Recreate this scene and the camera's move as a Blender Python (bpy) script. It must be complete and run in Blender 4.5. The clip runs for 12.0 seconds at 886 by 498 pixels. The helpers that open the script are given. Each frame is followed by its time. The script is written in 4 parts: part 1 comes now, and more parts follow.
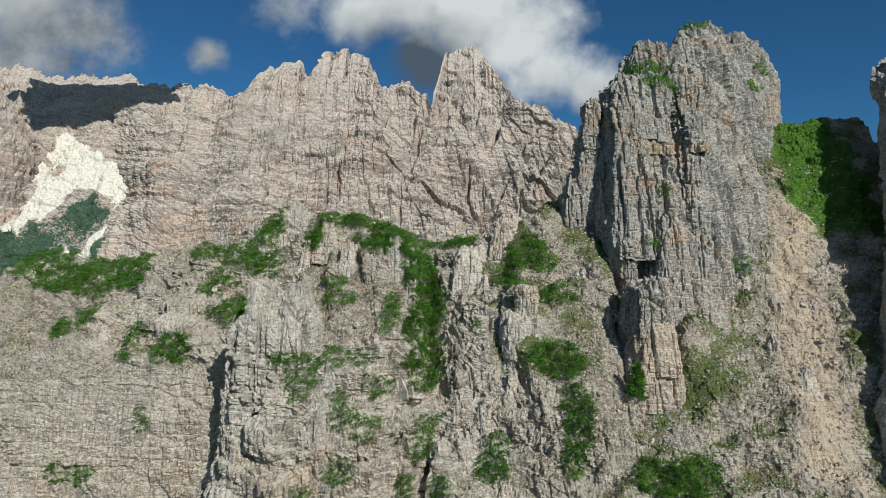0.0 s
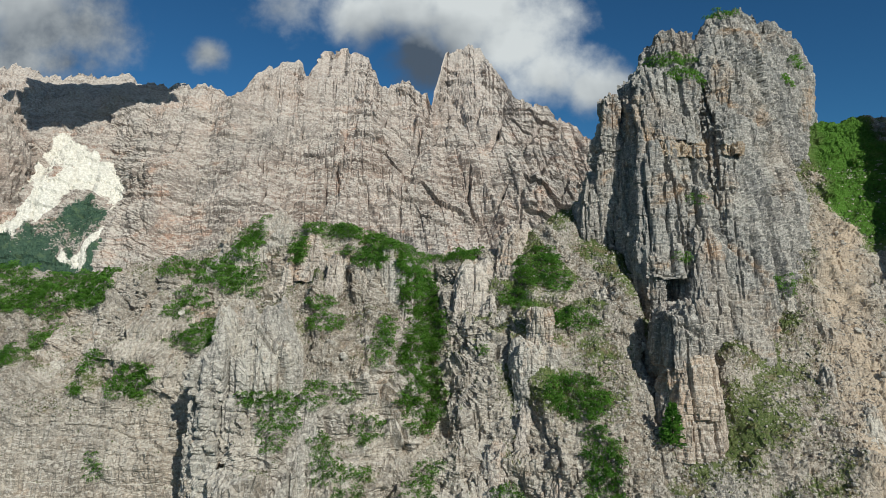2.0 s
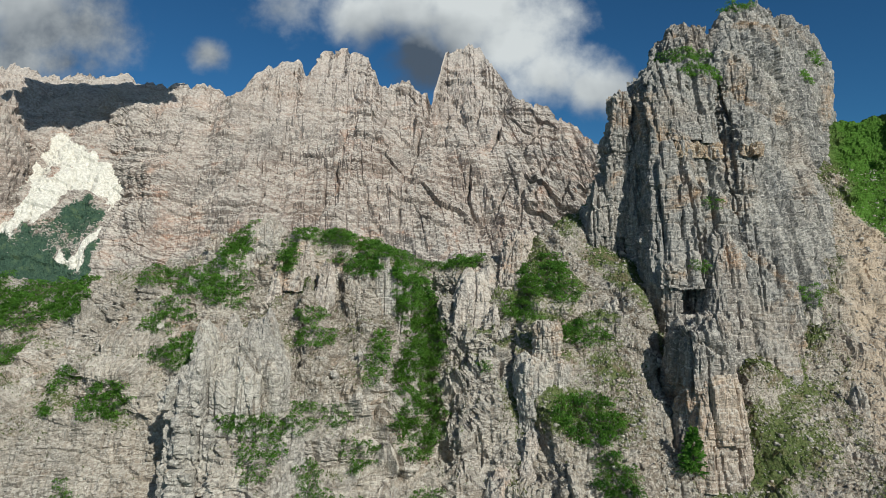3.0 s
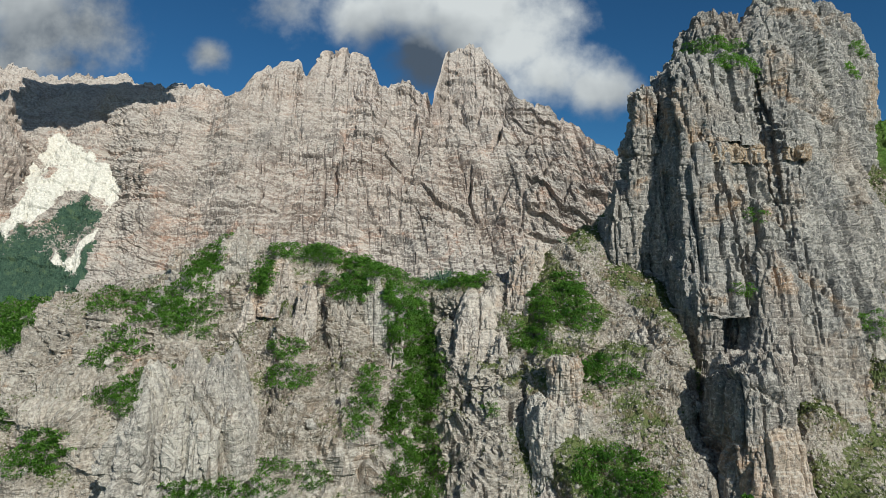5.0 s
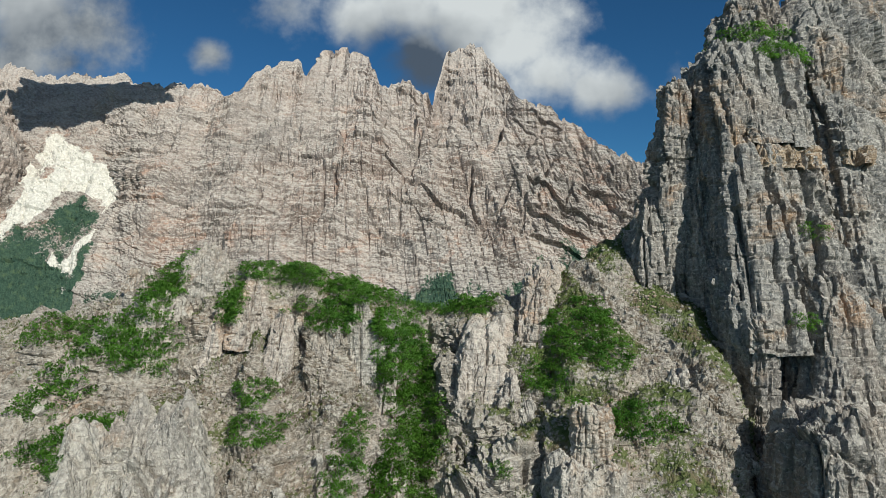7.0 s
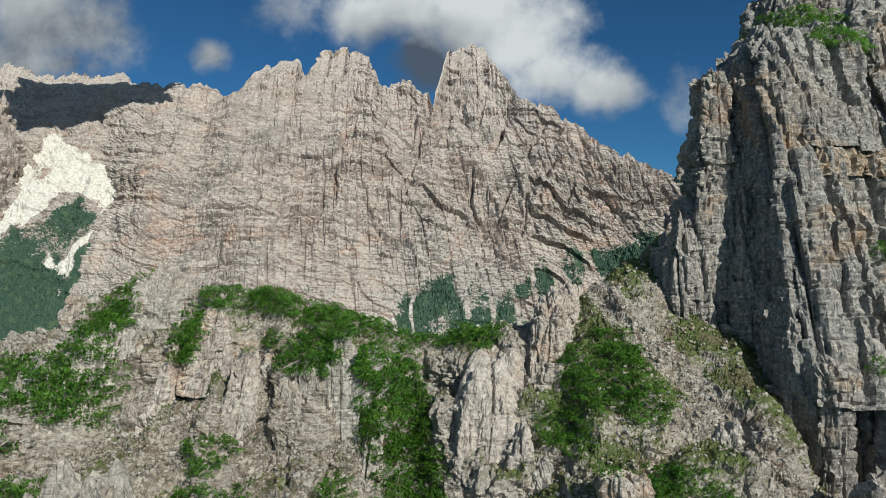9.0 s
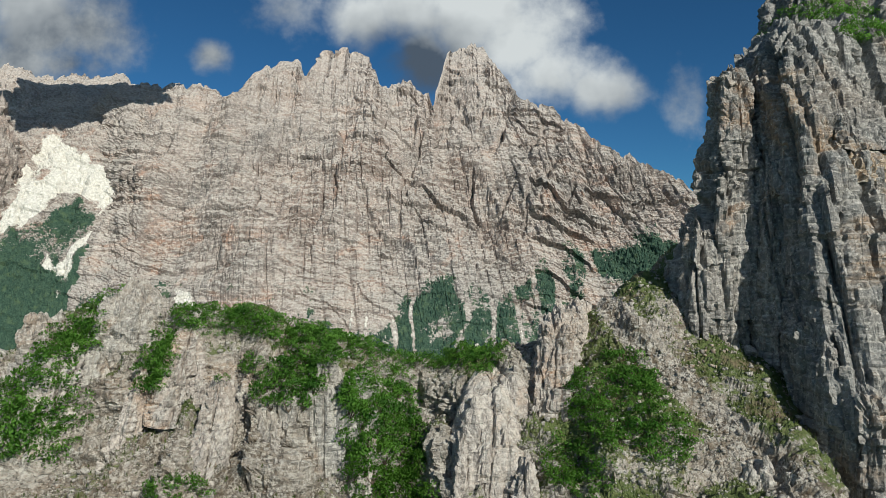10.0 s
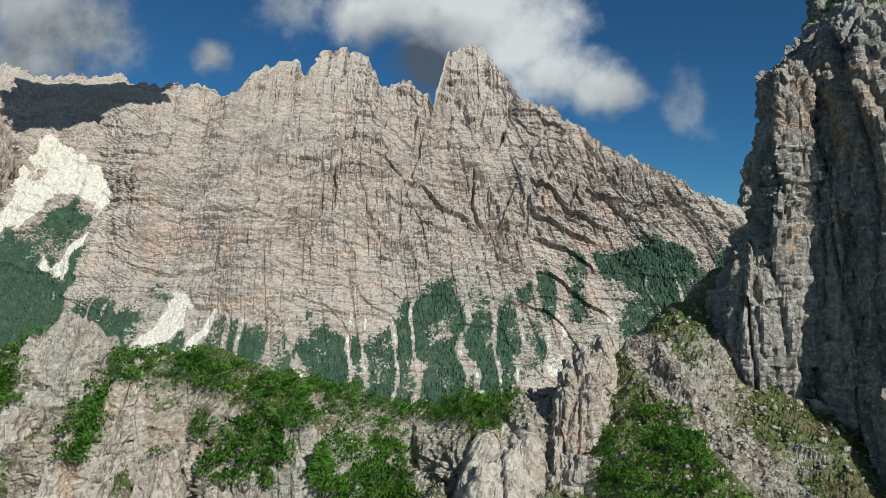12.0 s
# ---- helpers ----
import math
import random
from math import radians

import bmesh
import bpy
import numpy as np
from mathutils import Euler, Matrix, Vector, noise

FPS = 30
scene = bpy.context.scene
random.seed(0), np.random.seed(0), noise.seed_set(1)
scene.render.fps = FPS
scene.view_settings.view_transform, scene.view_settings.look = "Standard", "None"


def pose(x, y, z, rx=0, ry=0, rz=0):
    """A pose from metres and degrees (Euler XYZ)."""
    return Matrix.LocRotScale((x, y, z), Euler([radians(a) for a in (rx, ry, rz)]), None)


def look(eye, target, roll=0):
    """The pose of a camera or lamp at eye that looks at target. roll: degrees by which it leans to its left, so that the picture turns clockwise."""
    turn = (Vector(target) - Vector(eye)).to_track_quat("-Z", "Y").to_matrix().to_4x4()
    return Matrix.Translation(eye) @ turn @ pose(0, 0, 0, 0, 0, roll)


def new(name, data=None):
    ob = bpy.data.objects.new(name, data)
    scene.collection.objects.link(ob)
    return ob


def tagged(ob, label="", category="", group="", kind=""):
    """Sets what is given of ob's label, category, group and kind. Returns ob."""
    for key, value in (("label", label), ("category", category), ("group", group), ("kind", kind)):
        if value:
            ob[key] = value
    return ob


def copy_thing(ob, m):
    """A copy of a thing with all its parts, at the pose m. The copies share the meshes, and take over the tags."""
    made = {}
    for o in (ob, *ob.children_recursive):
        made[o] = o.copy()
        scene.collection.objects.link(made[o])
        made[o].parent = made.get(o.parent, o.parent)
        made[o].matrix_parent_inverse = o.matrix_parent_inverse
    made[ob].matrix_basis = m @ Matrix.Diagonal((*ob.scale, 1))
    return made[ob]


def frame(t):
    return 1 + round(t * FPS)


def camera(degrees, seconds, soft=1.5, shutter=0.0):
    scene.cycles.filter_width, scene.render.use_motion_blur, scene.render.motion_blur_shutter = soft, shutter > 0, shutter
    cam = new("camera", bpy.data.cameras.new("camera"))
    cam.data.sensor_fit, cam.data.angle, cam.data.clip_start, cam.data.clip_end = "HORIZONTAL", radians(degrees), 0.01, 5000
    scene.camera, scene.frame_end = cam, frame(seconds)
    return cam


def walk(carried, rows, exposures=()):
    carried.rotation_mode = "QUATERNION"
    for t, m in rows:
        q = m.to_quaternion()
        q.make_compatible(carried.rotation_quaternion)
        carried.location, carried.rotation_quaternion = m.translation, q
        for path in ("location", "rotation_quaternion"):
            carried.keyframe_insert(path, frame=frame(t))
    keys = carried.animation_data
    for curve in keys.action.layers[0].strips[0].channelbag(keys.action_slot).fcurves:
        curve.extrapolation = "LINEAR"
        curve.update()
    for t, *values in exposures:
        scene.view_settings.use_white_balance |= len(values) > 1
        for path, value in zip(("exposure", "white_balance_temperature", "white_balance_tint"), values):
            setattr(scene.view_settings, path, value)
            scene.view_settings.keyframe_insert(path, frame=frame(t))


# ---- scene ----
cam = camera(74.0, 12.0, soft=0.7)
METRES, AHEAD, EYE = 85.0, 102.66, 0.0
ROWS = [
    (0.0, 0.0, 0.0, 0.0, 0.0, 0.0, -0.0),
    (0.5, -0.0008, 0.0471, 0.0106, 0.0, 0.01, -0.01),
    (1.0, -0.0012, 0.0931, 0.0213, 0.03, 0.02, -0.01),
    (1.5, -0.0015, 0.1369, 0.0317, 0.03, 0.02, -0.01),
    (2.0, -0.0015, 0.1794, 0.0415, 0.02, 0.02, -0.02),
    (2.5, -0.0013, 0.2224, 0.0514, 0.01, 0.04, -0.02),
    (3.0, 0.0001, 0.2663, 0.0608, 0.02, 0.03, -0.02),
    (5.0, 0.0044, 0.4377, 0.1032, 0.09, 0.04, -0.01),
    (5.5, 0.0059, 0.4803, 0.1133, 0.09, 0.07, -0.02),
    (6.0, 0.0055, 0.5228, 0.1232, 0.11, 0.07, -0.03),
    (6.5, 0.005, 0.5645, 0.1325, 0.11, 0.07, -0.03),
    (7.0, 0.0045, 0.6046, 0.1422, 0.14, 0.07, -0.04),
    (9.0, 0.0097, 0.7581, 0.1809, 0.22, 0.08, -0.04),
    (9.5, 0.014, 0.7962, 0.1913, 0.23, 0.12, -0.03),
    (10.0, 0.0165, 0.8314, 0.2015, 0.26, 0.13, -0.04),
    (10.5, 0.021, 0.8645, 0.2117, 0.25, 0.13, -0.04),
    (11.0, 0.0231, 0.9, 0.2216, 0.24, 0.13, -0.04),
    (11.5, 0.022, 0.9342, 0.2318, 0.25, 0.13, -0.05),
    (12.0, 0.0183, 0.9689, 0.2418, 0.28, 0.14, -0.07),
]
walk(cam, [(t, pose(METRES * x, AHEAD * y, EYE + METRES * z, 90 + pitch, roll, yaw)) for t, x, y, z, yaw, pitch, roll in ROWS],
     exposures=((0.0, -0.25, 6300, 4), (12.0, -0.25, 6300, 4)))

# ---- world, sun, exposure ----
SUN_DIR = Vector((0.45, -0.71, 0.54)).normalized()
sun_data = bpy.data.lights.new("sun", "SUN")
sun_data.energy, sun_data.angle, sun_data.color = 5.3, radians(0.53), (1.0, 0.955, 0.88)
sun = new("sun", sun_data)
sun.matrix_world = look(SUN_DIR * 300, (0, 0, 0))


def build_world():
    """Clear mountain sky with broken summer cumulus round the summits."""
    world = bpy.data.worlds.new("sky")
    scene.world = world
    world.use_nodes = True
    nt = world.node_tree
    nt.nodes.clear()
    n = lambda kind: nt.nodes.new(kind)
    link = nt.links.new

    def op(kind, a, b=None, c=None):
        m = n("ShaderNodeMath")
        m.operation = kind
        for slot, v in zip(m.inputs, (a, b, c)):
            if v is None:
                continue
            if isinstance(v, (int, float)):
                slot.default_value = v
            else:
                link(v, slot)
        return m.outputs[0]

    sky = n("ShaderNodeTexSky")
    sky.sky_type, sky.sun_disc = "NISHITA", False
    sky.sun_elevation = math.asin(SUN_DIR.z)
    sky.sun_rotation = math.atan2(SUN_DIR.x, SUN_DIR.y)
    sky.altitude, sky.air_density, sky.dust_density, sky.ozone_density = 2200, 1.0, 0.2, 2.0
    tint = n("ShaderNodeMix")
    tint.data_type, tint.blend_type = "RGBA", "MULTIPLY"
    tint.inputs["Factor"].default_value = 1.0
    tint.inputs["B"].default_value = (0.34, 0.74, 1.0, 1)
    link(sky.outputs[0], tint.inputs["A"])

    coord = n("ShaderNodeTexCoord")
    split = n("ShaderNodeSeparateXYZ")
    link(coord.outputs["Generated"], split.inputs[0])
    ahead = op("MAXIMUM", split.outputs[1], 0.05)
    u, v = op("DIVIDE", split.outputs[0], ahead), op("DIVIDE", split.outputs[2], ahead)
    flat = n("ShaderNodeCombineXYZ")
    link(u, flat.inputs[0]), link(v, flat.inputs[1])

    def fluff(scale, detail, rough=0.55, shift=0.0):
        t = n("ShaderNodeTexNoise")
        t.inputs["Scale"].default_value, t.inputs["Detail"].default_value = scale, detail
        t.inputs["Roughness"].default_value = rough
        move = n("ShaderNodeVectorMath")
        move.operation = "ADD"
        move.inputs[1].default_value = (shift, shift * 0.7, shift * 0.3)
        link(flat.outputs[0], move.inputs[0])
        link(move.outputs[0], t.inputs["Vector"])
        return t.outputs["Fac"]

    big, fine = fluff(6.0, 8.0), fluff(16.0, 6.0, 0.6, 3.0)
    # heaps of cloud: where they stand over the skyline, how wide, how high, how dense
    heaps = (
        (0.066, 0.405, 0.14, 0.085, 1.2), (0.03, 0.366, 0.085, 0.055, 1.1), (0.11, 0.340, 0.085, 0.06, 1.2), (0.18, 0.295, 0.09, 0.055, 1.2),
        (0.25, 0.275, 0.07, 0.045, 1.1), (-0.13, 0.395, 0.06, 0.05, 1.0), (-0.06, 0.405, 0.08, 0.06, 1.1), (-0.035, 0.335, 0.062, 0.075, 1.0),
        (-0.70, 0.395, 0.14, 0.09, 1.1), (-0.61, 0.375, 0.085, 0.08, 1.0), (-0.64, 0.315, 0.085, 0.05, 0.9), (-0.75, 0.31, 0.11, 0.07, 1.0),
        (-0.29, 0.40, 0.055, 0.05, 0.52), (-0.398, 0.335, 0.026, 0.02, 0.6), (0.435, 0.25, 0.035, 0.06, 0.42),
    )
    total = None
    for a, b, wide, high, dense in heaps:
        da = op("MULTIPLY", op("SUBTRACT", u, a), 1 / wide)
        db = op("MULTIPLY", op("SUBTRACT", v, b), 1 / high)
        r = op("SQRT", op("ADD", op("MULTIPLY", da, da), op("MULTIPLY", db, db)))
        heap = op("MULTIPLY", op("SUBTRACT", 1.35, r), dense)
        total = heap if total is None else op("MAXIMUM", total, heap)
    rough = op("ADD", op("MULTIPLY", op("SUBTRACT", big, 0.5), 2.7), op("MULTIPLY", op("SUBTRACT", fine, 0.5), 0.9))
    cover = n("ShaderNodeMapRange")
    cover.interpolation_type = "SMOOTHSTEP"
    cover.inputs["From Min"].default_value, cover.inputs["From Max"].default_value = -0.02, 1.10
    link(op("ADD", total, rough), cover.inputs["Value"])

    # the same broken cumulus all round the rest of the sky
    other = n("ShaderNodeTexNoise")
    other.inputs["Scale"].default_value, other.inputs["Detail"].default_value = 2.6, 6.0
    link(coord.outputs["Generated"], other.inputs["Vector"])
    heap_round = n("ShaderNodeMapRange")
    heap_round.interpolation_type = "SMOOTHSTEP"
    heap_round.inputs["From Min"].default_value, heap_round.inputs["From Max"].default_value = 0.52, 0.66
    link(other.outputs["Fac"], heap_round.inputs["Value"])
    rest = n("ShaderNodeMapRange")
    rest.interpolation_type = "SMOOTHSTEP"
    rest.inputs["From Min"].default_value, rest.inputs["From Max"].default_value = 0.60, 0.25
    link(split.outputs[1], rest.inputs["Value"])
    all_cover = op("MAXIMUM", cover.outputs[0], op("MULTIPLY", heap_round.outputs[0], rest.outputs[0]))

    shade = n("ShaderNodeValToRGB")
    shade.color_ramp.elements[0].position, shade.color_ramp.elements[0].color = 0.30, (0.10, 0.13, 0.18, 1)
    shade.color_ramp.elements[1].position, shade.color_ramp.elements[1].color = 0.62, (0.86, 0.87, 0.88, 1)
    lit = op("ADD", fluff(3.6, 5.0, 0.5, 7.3), op("MULTIPLY", op("SUBTRACT", v, 0.36), 0.9))
    lit = op("ADD", lit, op("MULTIPLY", u, 0.22))
    ga, gb = op("MULTIPLY", op("ADD", u, 0.055), 1 / 0.085), op("MULTIPLY", op("SUBTRACT", v, 0.300), 1 / 0.060)
    gloom = op("EXPONENT", op("MULTIPLY", op("ADD", op("MULTIPLY", ga, ga), op("MULTIPLY", gb, gb)), -1.0))
    far_left = n("ShaderNodeMapRange")
    far_left.inputs["From Min"].default_value, far_left.inputs["From Max"].default_value = -0.50, -0.62
    link(u, far_left.inputs["Value"])
    lit = op("SUBTRACT", lit, op("MULTIPLY", far_left.outputs[0], 0.09))
    lit = op("MAXIMUM", op("ADD", lit, 0.06), op("ADD", 0.40, op("MULTIPLY", op("SUBTRACT", fine, 0.5), 0.3)))
    lit = op("SUBTRACT", lit, op("MULTIPLY", op("MULTIPLY", gloom, op("ADD", fine, op("SUBTRACT", big, 0.5))), 0.42))
    link(lit, shade.inputs["Fac"])

    sky_bg, cloud_bg, mix, out = n("ShaderNodeBackground"), n("ShaderNodeBackground"), n("ShaderNodeMixShader"), n("ShaderNodeOutputWorld")
    sky_bg.inputs["Strength"].default_value, cloud_bg.inputs["Strength"].default_value = 0.070, 0.92
    link(tint.outputs["Result"], sky_bg.inputs["Color"])
    link(shade.outputs[0], cloud_bg.inputs["Color"])
    link(all_cover, mix.inputs[0])
    link(sky_bg.outputs[0], mix.inputs[1]), link(cloud_bg.outputs[0], mix.inputs[2])
    link(mix.outputs[0], out.inputs[0])


build_world()


# ---- materials ----
class Nodes:
    """A node material in the making."""

    def __init__(self, name):
        self.mat = bpy.data.materials.new(name)
        self.mat.use_nodes = True
        self.nt = self.mat.node_tree
        self.bsdf = self.nt.nodes["Principled BSDF"]
        self.bsdf.inputs["Roughness"].default_value = 0.9
        self.bsdf.inputs["Specular IOR Level"].default_value = 0.2
        self.pos = self.nt.nodes.new("ShaderNodeNewGeometry").outputs["Position"]

    def put(self, value, slot):
        if isinstance(value, (int, float, tuple)):
            slot.default_value = value
        else:
            self.nt.links.new(value, slot)

    def scaled(self, sx, sy, sz, vector=None):
        m = self.nt.nodes.new("ShaderNodeMapping")
        self.put(vector or self.pos, m.inputs["Vector"])
        m.inputs["Scale"].default_value = (sx, sy, sz)
        return m.outputs[0]

    def noise(self, vector, scale=1.0, detail=4.0, rough=0.55, warp=0.0):
        t = self.nt.nodes.new("ShaderNodeTexNoise")
        self.put(vector, t.inputs["Vector"])
        for key, val in (("Scale", scale), ("Detail", detail), ("Roughness", rough), ("Distortion", warp)):
            t.inputs[key].default_value = val
        return t.outputs["Fac"]

    def cracks(self, vector, scale):
        t = self.nt.nodes.new("ShaderNodeTexVoronoi")
        t.feature = "DISTANCE_TO_EDGE"
        self.put(vector, t.inputs["Vector"])
        t.inputs["Scale"].default_value = scale
        return t.outputs["Distance"]

    def op(self, kind, a, b=0.0, c=0.0):
        m = self.nt.nodes.new("ShaderNodeMath")
        m.operation = kind
        for slot, val in zip(m.inputs, (a, b, c)):
            self.put(val, slot)
        return m.outputs[0]

    def span(self, value, lo, hi, to_lo=0.0, to_hi=1.0):
        m = self.nt.nodes.new("ShaderNodeMapRange")
        m.interpolation_type = "SMOOTHSTEP"
        for slot, val in zip(m.inputs, (value, lo, hi, to_lo, to_hi)):
            self.put(val, slot)
        return m.outputs[0]

    def mix(self, fac, a, b, blend="MIX"):
        m = self.nt.nodes.new("ShaderNodeMix")
        m.data_type, m.blend_type = "RGBA", blend
        for key, val in (("Factor", fac), ("A", a), ("B", b)):
            self.put((*val, 1.0) if isinstance(val, tuple) and len(val) == 3 else val, m.inputs[{"Factor": 0, "A": 6, "B": 7}[key]])
        return m.outputs[2]

    def attribute(self, name):
        a = self.nt.nodes.new("ShaderNodeAttribute")
        a.attribute_name = name
        return a.outputs["Fac"]

    def lie(self):
        """1 on level ground, 0 on an upright face."""
        split = self.nt.nodes.new("ShaderNodeSeparateXYZ")
        self.nt.links.new(self.nt.nodes.new("ShaderNodeNewGeometry").outputs["Normal"], split.inputs[0])
        return split.outputs[2]

    def random(self):
        return self.nt.nodes.new("ShaderNodeObjectInfo").outputs["Random"]

    def finish(self, colour, height=None, strength=0.6, depth=0.3):
        self.put((*colour, 1.0) if isinstance(colour, tuple) else colour, self.bsdf.inputs["Base Color"])
        if height is not None:
            b = self.nt.nodes.new("ShaderNodeBump")
            b.inputs["Strength"].default_value, b.inputs["Distance"].default_value = strength, depth
            self.put(height, b.inputs["Height"])
            self.nt.links.new(b.outputs[0], self.bsdf.inputs["Normal"])
        return self.mat


def rock_colour(k, size, pale, grey, warm, dark, upright=1.0, gravel=0.6):
    """Weathered limestone: pale and grey beds, water streaks, rusty stains, open joints. size: metres of the middle grain."""
    s = 1.0 / size
    bed = k.noise(k.scaled(0.12 * s, 0.12 * s, 0.9 * s), 1.0, 6.0, 0.65, 0.6)
    streak = k.noise(k.scaled(0.9 * s, 0.9 * s, 0.10 * s), 1.0, 5.0, 0.6, 0.4)
    blotch = k.noise(k.pos, 0.12 * s, 5.0, 0.6)
    grain = k.noise(k.pos, 2.2 * s, 6.0, 0.7)
    col = k.mix(k.span(blotch, 0.38, 0.62), grey, pale)
    col = k.mix(k.span(bed, 0.52, 0.70, 0.0, 0.55), col, pale)
    col = k.mix(k.span(streak, 0.54, 0.72, 0.0, 0.6 * min(1.0, 0.4 + 0.6 * upright)), col, dark)
    earth = k.noise(k.pos, 0.045 * s, 4.0, 0.6, 0.5)
    col = k.mix(k.span(earth, 0.50, 0.64, 0.0, 0.5), col, k.mix(0.5, warm, grey))
    col = k.mix(k.span(earth, 0.46, 0.36, 0.0, 0.5), col, k.mix(0.4, grey, (0.34, 0.345, 0.335)))
    rust = k.op("MULTIPLY", k.span(k.noise(k.pos, 0.10 * s, 4.0, 0.6, 0.8), 0.53, 0.66), k.span(bed, 0.35, 0.6, 0.15, 0.9))
    col = k.mix(rust, col, warm)
    col = k.mix(k.span(grain, 0.30, 0.60, 0.0, 1.0), k.mix(0.70, col, dark), col)
    col = k.mix(k.span(k.noise(k.pos, 3.1 * s, 5.0, 0.75, 0.4), 0.53, 0.66, 0.0, 0.65), col, (0.76, 0.71, 0.63))
    joints = k.cracks(k.scaled(0.75 * s, 0.75 * s, 0.26 * s), 1.0)
    beds = k.cracks(k.scaled(0.10 * s, 0.10 * s, 0.75 * s), 1.0)
    strands = k.noise(k.scaled(2.6 * s, 2.6 * s, 0.22 * s), 1.0, 5.0, 0.65, 0.3)
    col = k.mix(k.span(strands, 0.56, 0.70, 0.0, 0.5 * upright), col, dark)
    col = k.mix(k.span(strands, 0.46, 0.34, 0.0, 0.4 * upright), col, (0.72, 0.67, 0.60))
    height = k.op("ADD", k.op("MULTIPLY", k.span(joints, 0.0, 0.06), 0.22), k.op("MULTIPLY", k.span(beds, 0.0, 0.08), 0.18))
    height = k.op("ADD", height, k.op("MULTIPLY", strands, 0.7 * upright))
    height = k.op("ADD", height, k.op("MULTIPLY", grain, 0.9))
    height = k.op("ADD", height, k.op("MULTIPLY", k.noise(k.pos, 6.0 * s, 3.0, 0.6), 0.35))
    col = k.mix(k.span(k.op("MINIMUM", joints, beds), 0.0, 0.025, 0.20, 0.0), col, dark)
    col = k.mix(k.span(k.lie(), 0.35, 0.75, 0.0, gravel), col, k.mix(k.span(grain, 0.4, 0.6), (0.50, 0.45, 0.38), (0.72, 0.67, 0.59)))
    return col, height


def make_rock(name, size, pale, grey, warm, dark, depth, gravel=0.6):
    k = Nodes(name)
    col, height = rock_colour(k, size, pale, grey, warm, dark, 1.0, gravel)
    return k.finish(col, height, 1.0, depth)


def make_slope():
    """Hillside: the same limestone with turf, dry grass and gravel where the attribute 'turf' says that it lies gently."""
    k = Nodes("hillside")
    col, height = rock_colour(k, 1.3, (0.57, 0.50, 0.42), (0.345, 0.305, 0.26), (0.44, 0.31, 0.21), (0.11, 0.098, 0.086))
    turf, scree = k.attribute("turf"), k.attribute("scree")
    fine = k.noise(k.pos, 1.6, 6.0, 0.7)
    patch = k.noise(k.pos, 0.22, 5.0, 0.65)
    stones = k.noise(k.pos, 2.3, 5.0, 0.75, 0.6)
    gravel = k.mix(k.span(stones, 0.42, 0.56), (0.13, 0.108, 0.083), (0.54, 0.49, 0.42))
    gravel = k.mix(k.span(k.noise(k.pos, 0.9, 4.0, 0.65), 0.46, 0.62), gravel, k.mix(k.span(fine, 0.4, 0.6), (0.13, 0.095, 0.065), (0.30, 0.25, 0.19)))
    col = k.mix(k.op("MULTIPLY", scree, k.span(patch, 0.30, 0.55, 0.5, 1.0)), col, gravel)
    col = k.mix(k.op("MULTIPLY", k.attribute("slide"), k.span(patch, 0.25, 0.6, 0.3, 0.9)), col, (0.56, 0.45, 0.34))
    green = k.mix(k.span(fine, 0.35, 0.65), (0.075, 0.12, 0.03), (0.16, 0.18, 0.07))
    green = k.mix(k.span(patch, 0.50, 0.66), green, k.mix(k.span(fine, 0.35, 0.6), (0.12, 0.085, 0.055), (0.22, 0.175, 0.11)))
    green = k.mix(k.attribute("lush"), green, k.mix(k.span(fine, 0.3, 0.7), (0.05, 0.13, 0.012), (0.10, 0.20, 0.03)))
    fac = k.span(k.op("ADD", turf, k.op("MULTIPLY", k.op("SUBTRACT", fine, 0.5), 1.6)), 0.42, 0.62)
    col = k.mix(fac, col, green)
    return k.finish(col, height, 1.0, 0.45)


ROCK = make_rock("limestone", 1.3, (0.60, 0.55, 0.475), (0.41, 0.375, 0.33), (0.47, 0.325, 0.22), (0.13, 0.12, 0.11), 0.45)
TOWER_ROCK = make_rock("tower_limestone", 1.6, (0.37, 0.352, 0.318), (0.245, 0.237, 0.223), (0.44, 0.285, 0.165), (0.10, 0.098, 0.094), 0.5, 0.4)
WARM_ROCK = make_rock("rosy_limestone", 1.4, (0.62, 0.54, 0.465), (0.46, 0.405, 0.355), (0.54, 0.36, 0.24), (0.14, 0.125, 0.115), 0.45)
OCHRE_ROCK = make_rock("ochre_limestone", 1.2, (0.52, 0.41, 0.29), (0.40, 0.30, 0.20), (0.54, 0.33, 0.17), (0.18, 0.14, 0.11), 0.45)
PEACH_ROCK = make_rock("peach_limestone", 1.4, (0.58, 0.465, 0.36), (0.42, 0.335, 0.265), (0.55, 0.375, 0.255), (0.16, 0.13, 0.11), 0.45)
COLUMN_ROCK = make_rock("column_limestone", 1.5, (0.42, 0.38, 0.335), (0.285, 0.265, 0.24), (0.48, 0.315, 0.20), (0.115, 0.108, 0.10), 0.5)
SLOPE = make_slope()


# ---- rock forms ----
def lattice(ix, iy, iz, seed):
    """A random number from 0 to 1 for each cell of a lattice."""
    with np.errstate(over="ignore"):
        h = ix.astype(np.uint32) * np.uint32(374761393) + iy.astype(np.uint32) * np.uint32(668265263) + iz.astype(np.uint32) * np.uint32(2246822519) + np.uint32(seed * 3266489917 % 4294967296)
        h = (h ^ (h >> np.uint32(13))) * np.uint32(1274126177)
        h = (h ^ (h >> np.uint32(15))) * np.uint32(2654435761)
        return (h ^ (h >> np.uint32(16))).astype(np.float32) / np.float32(4294967296.0)


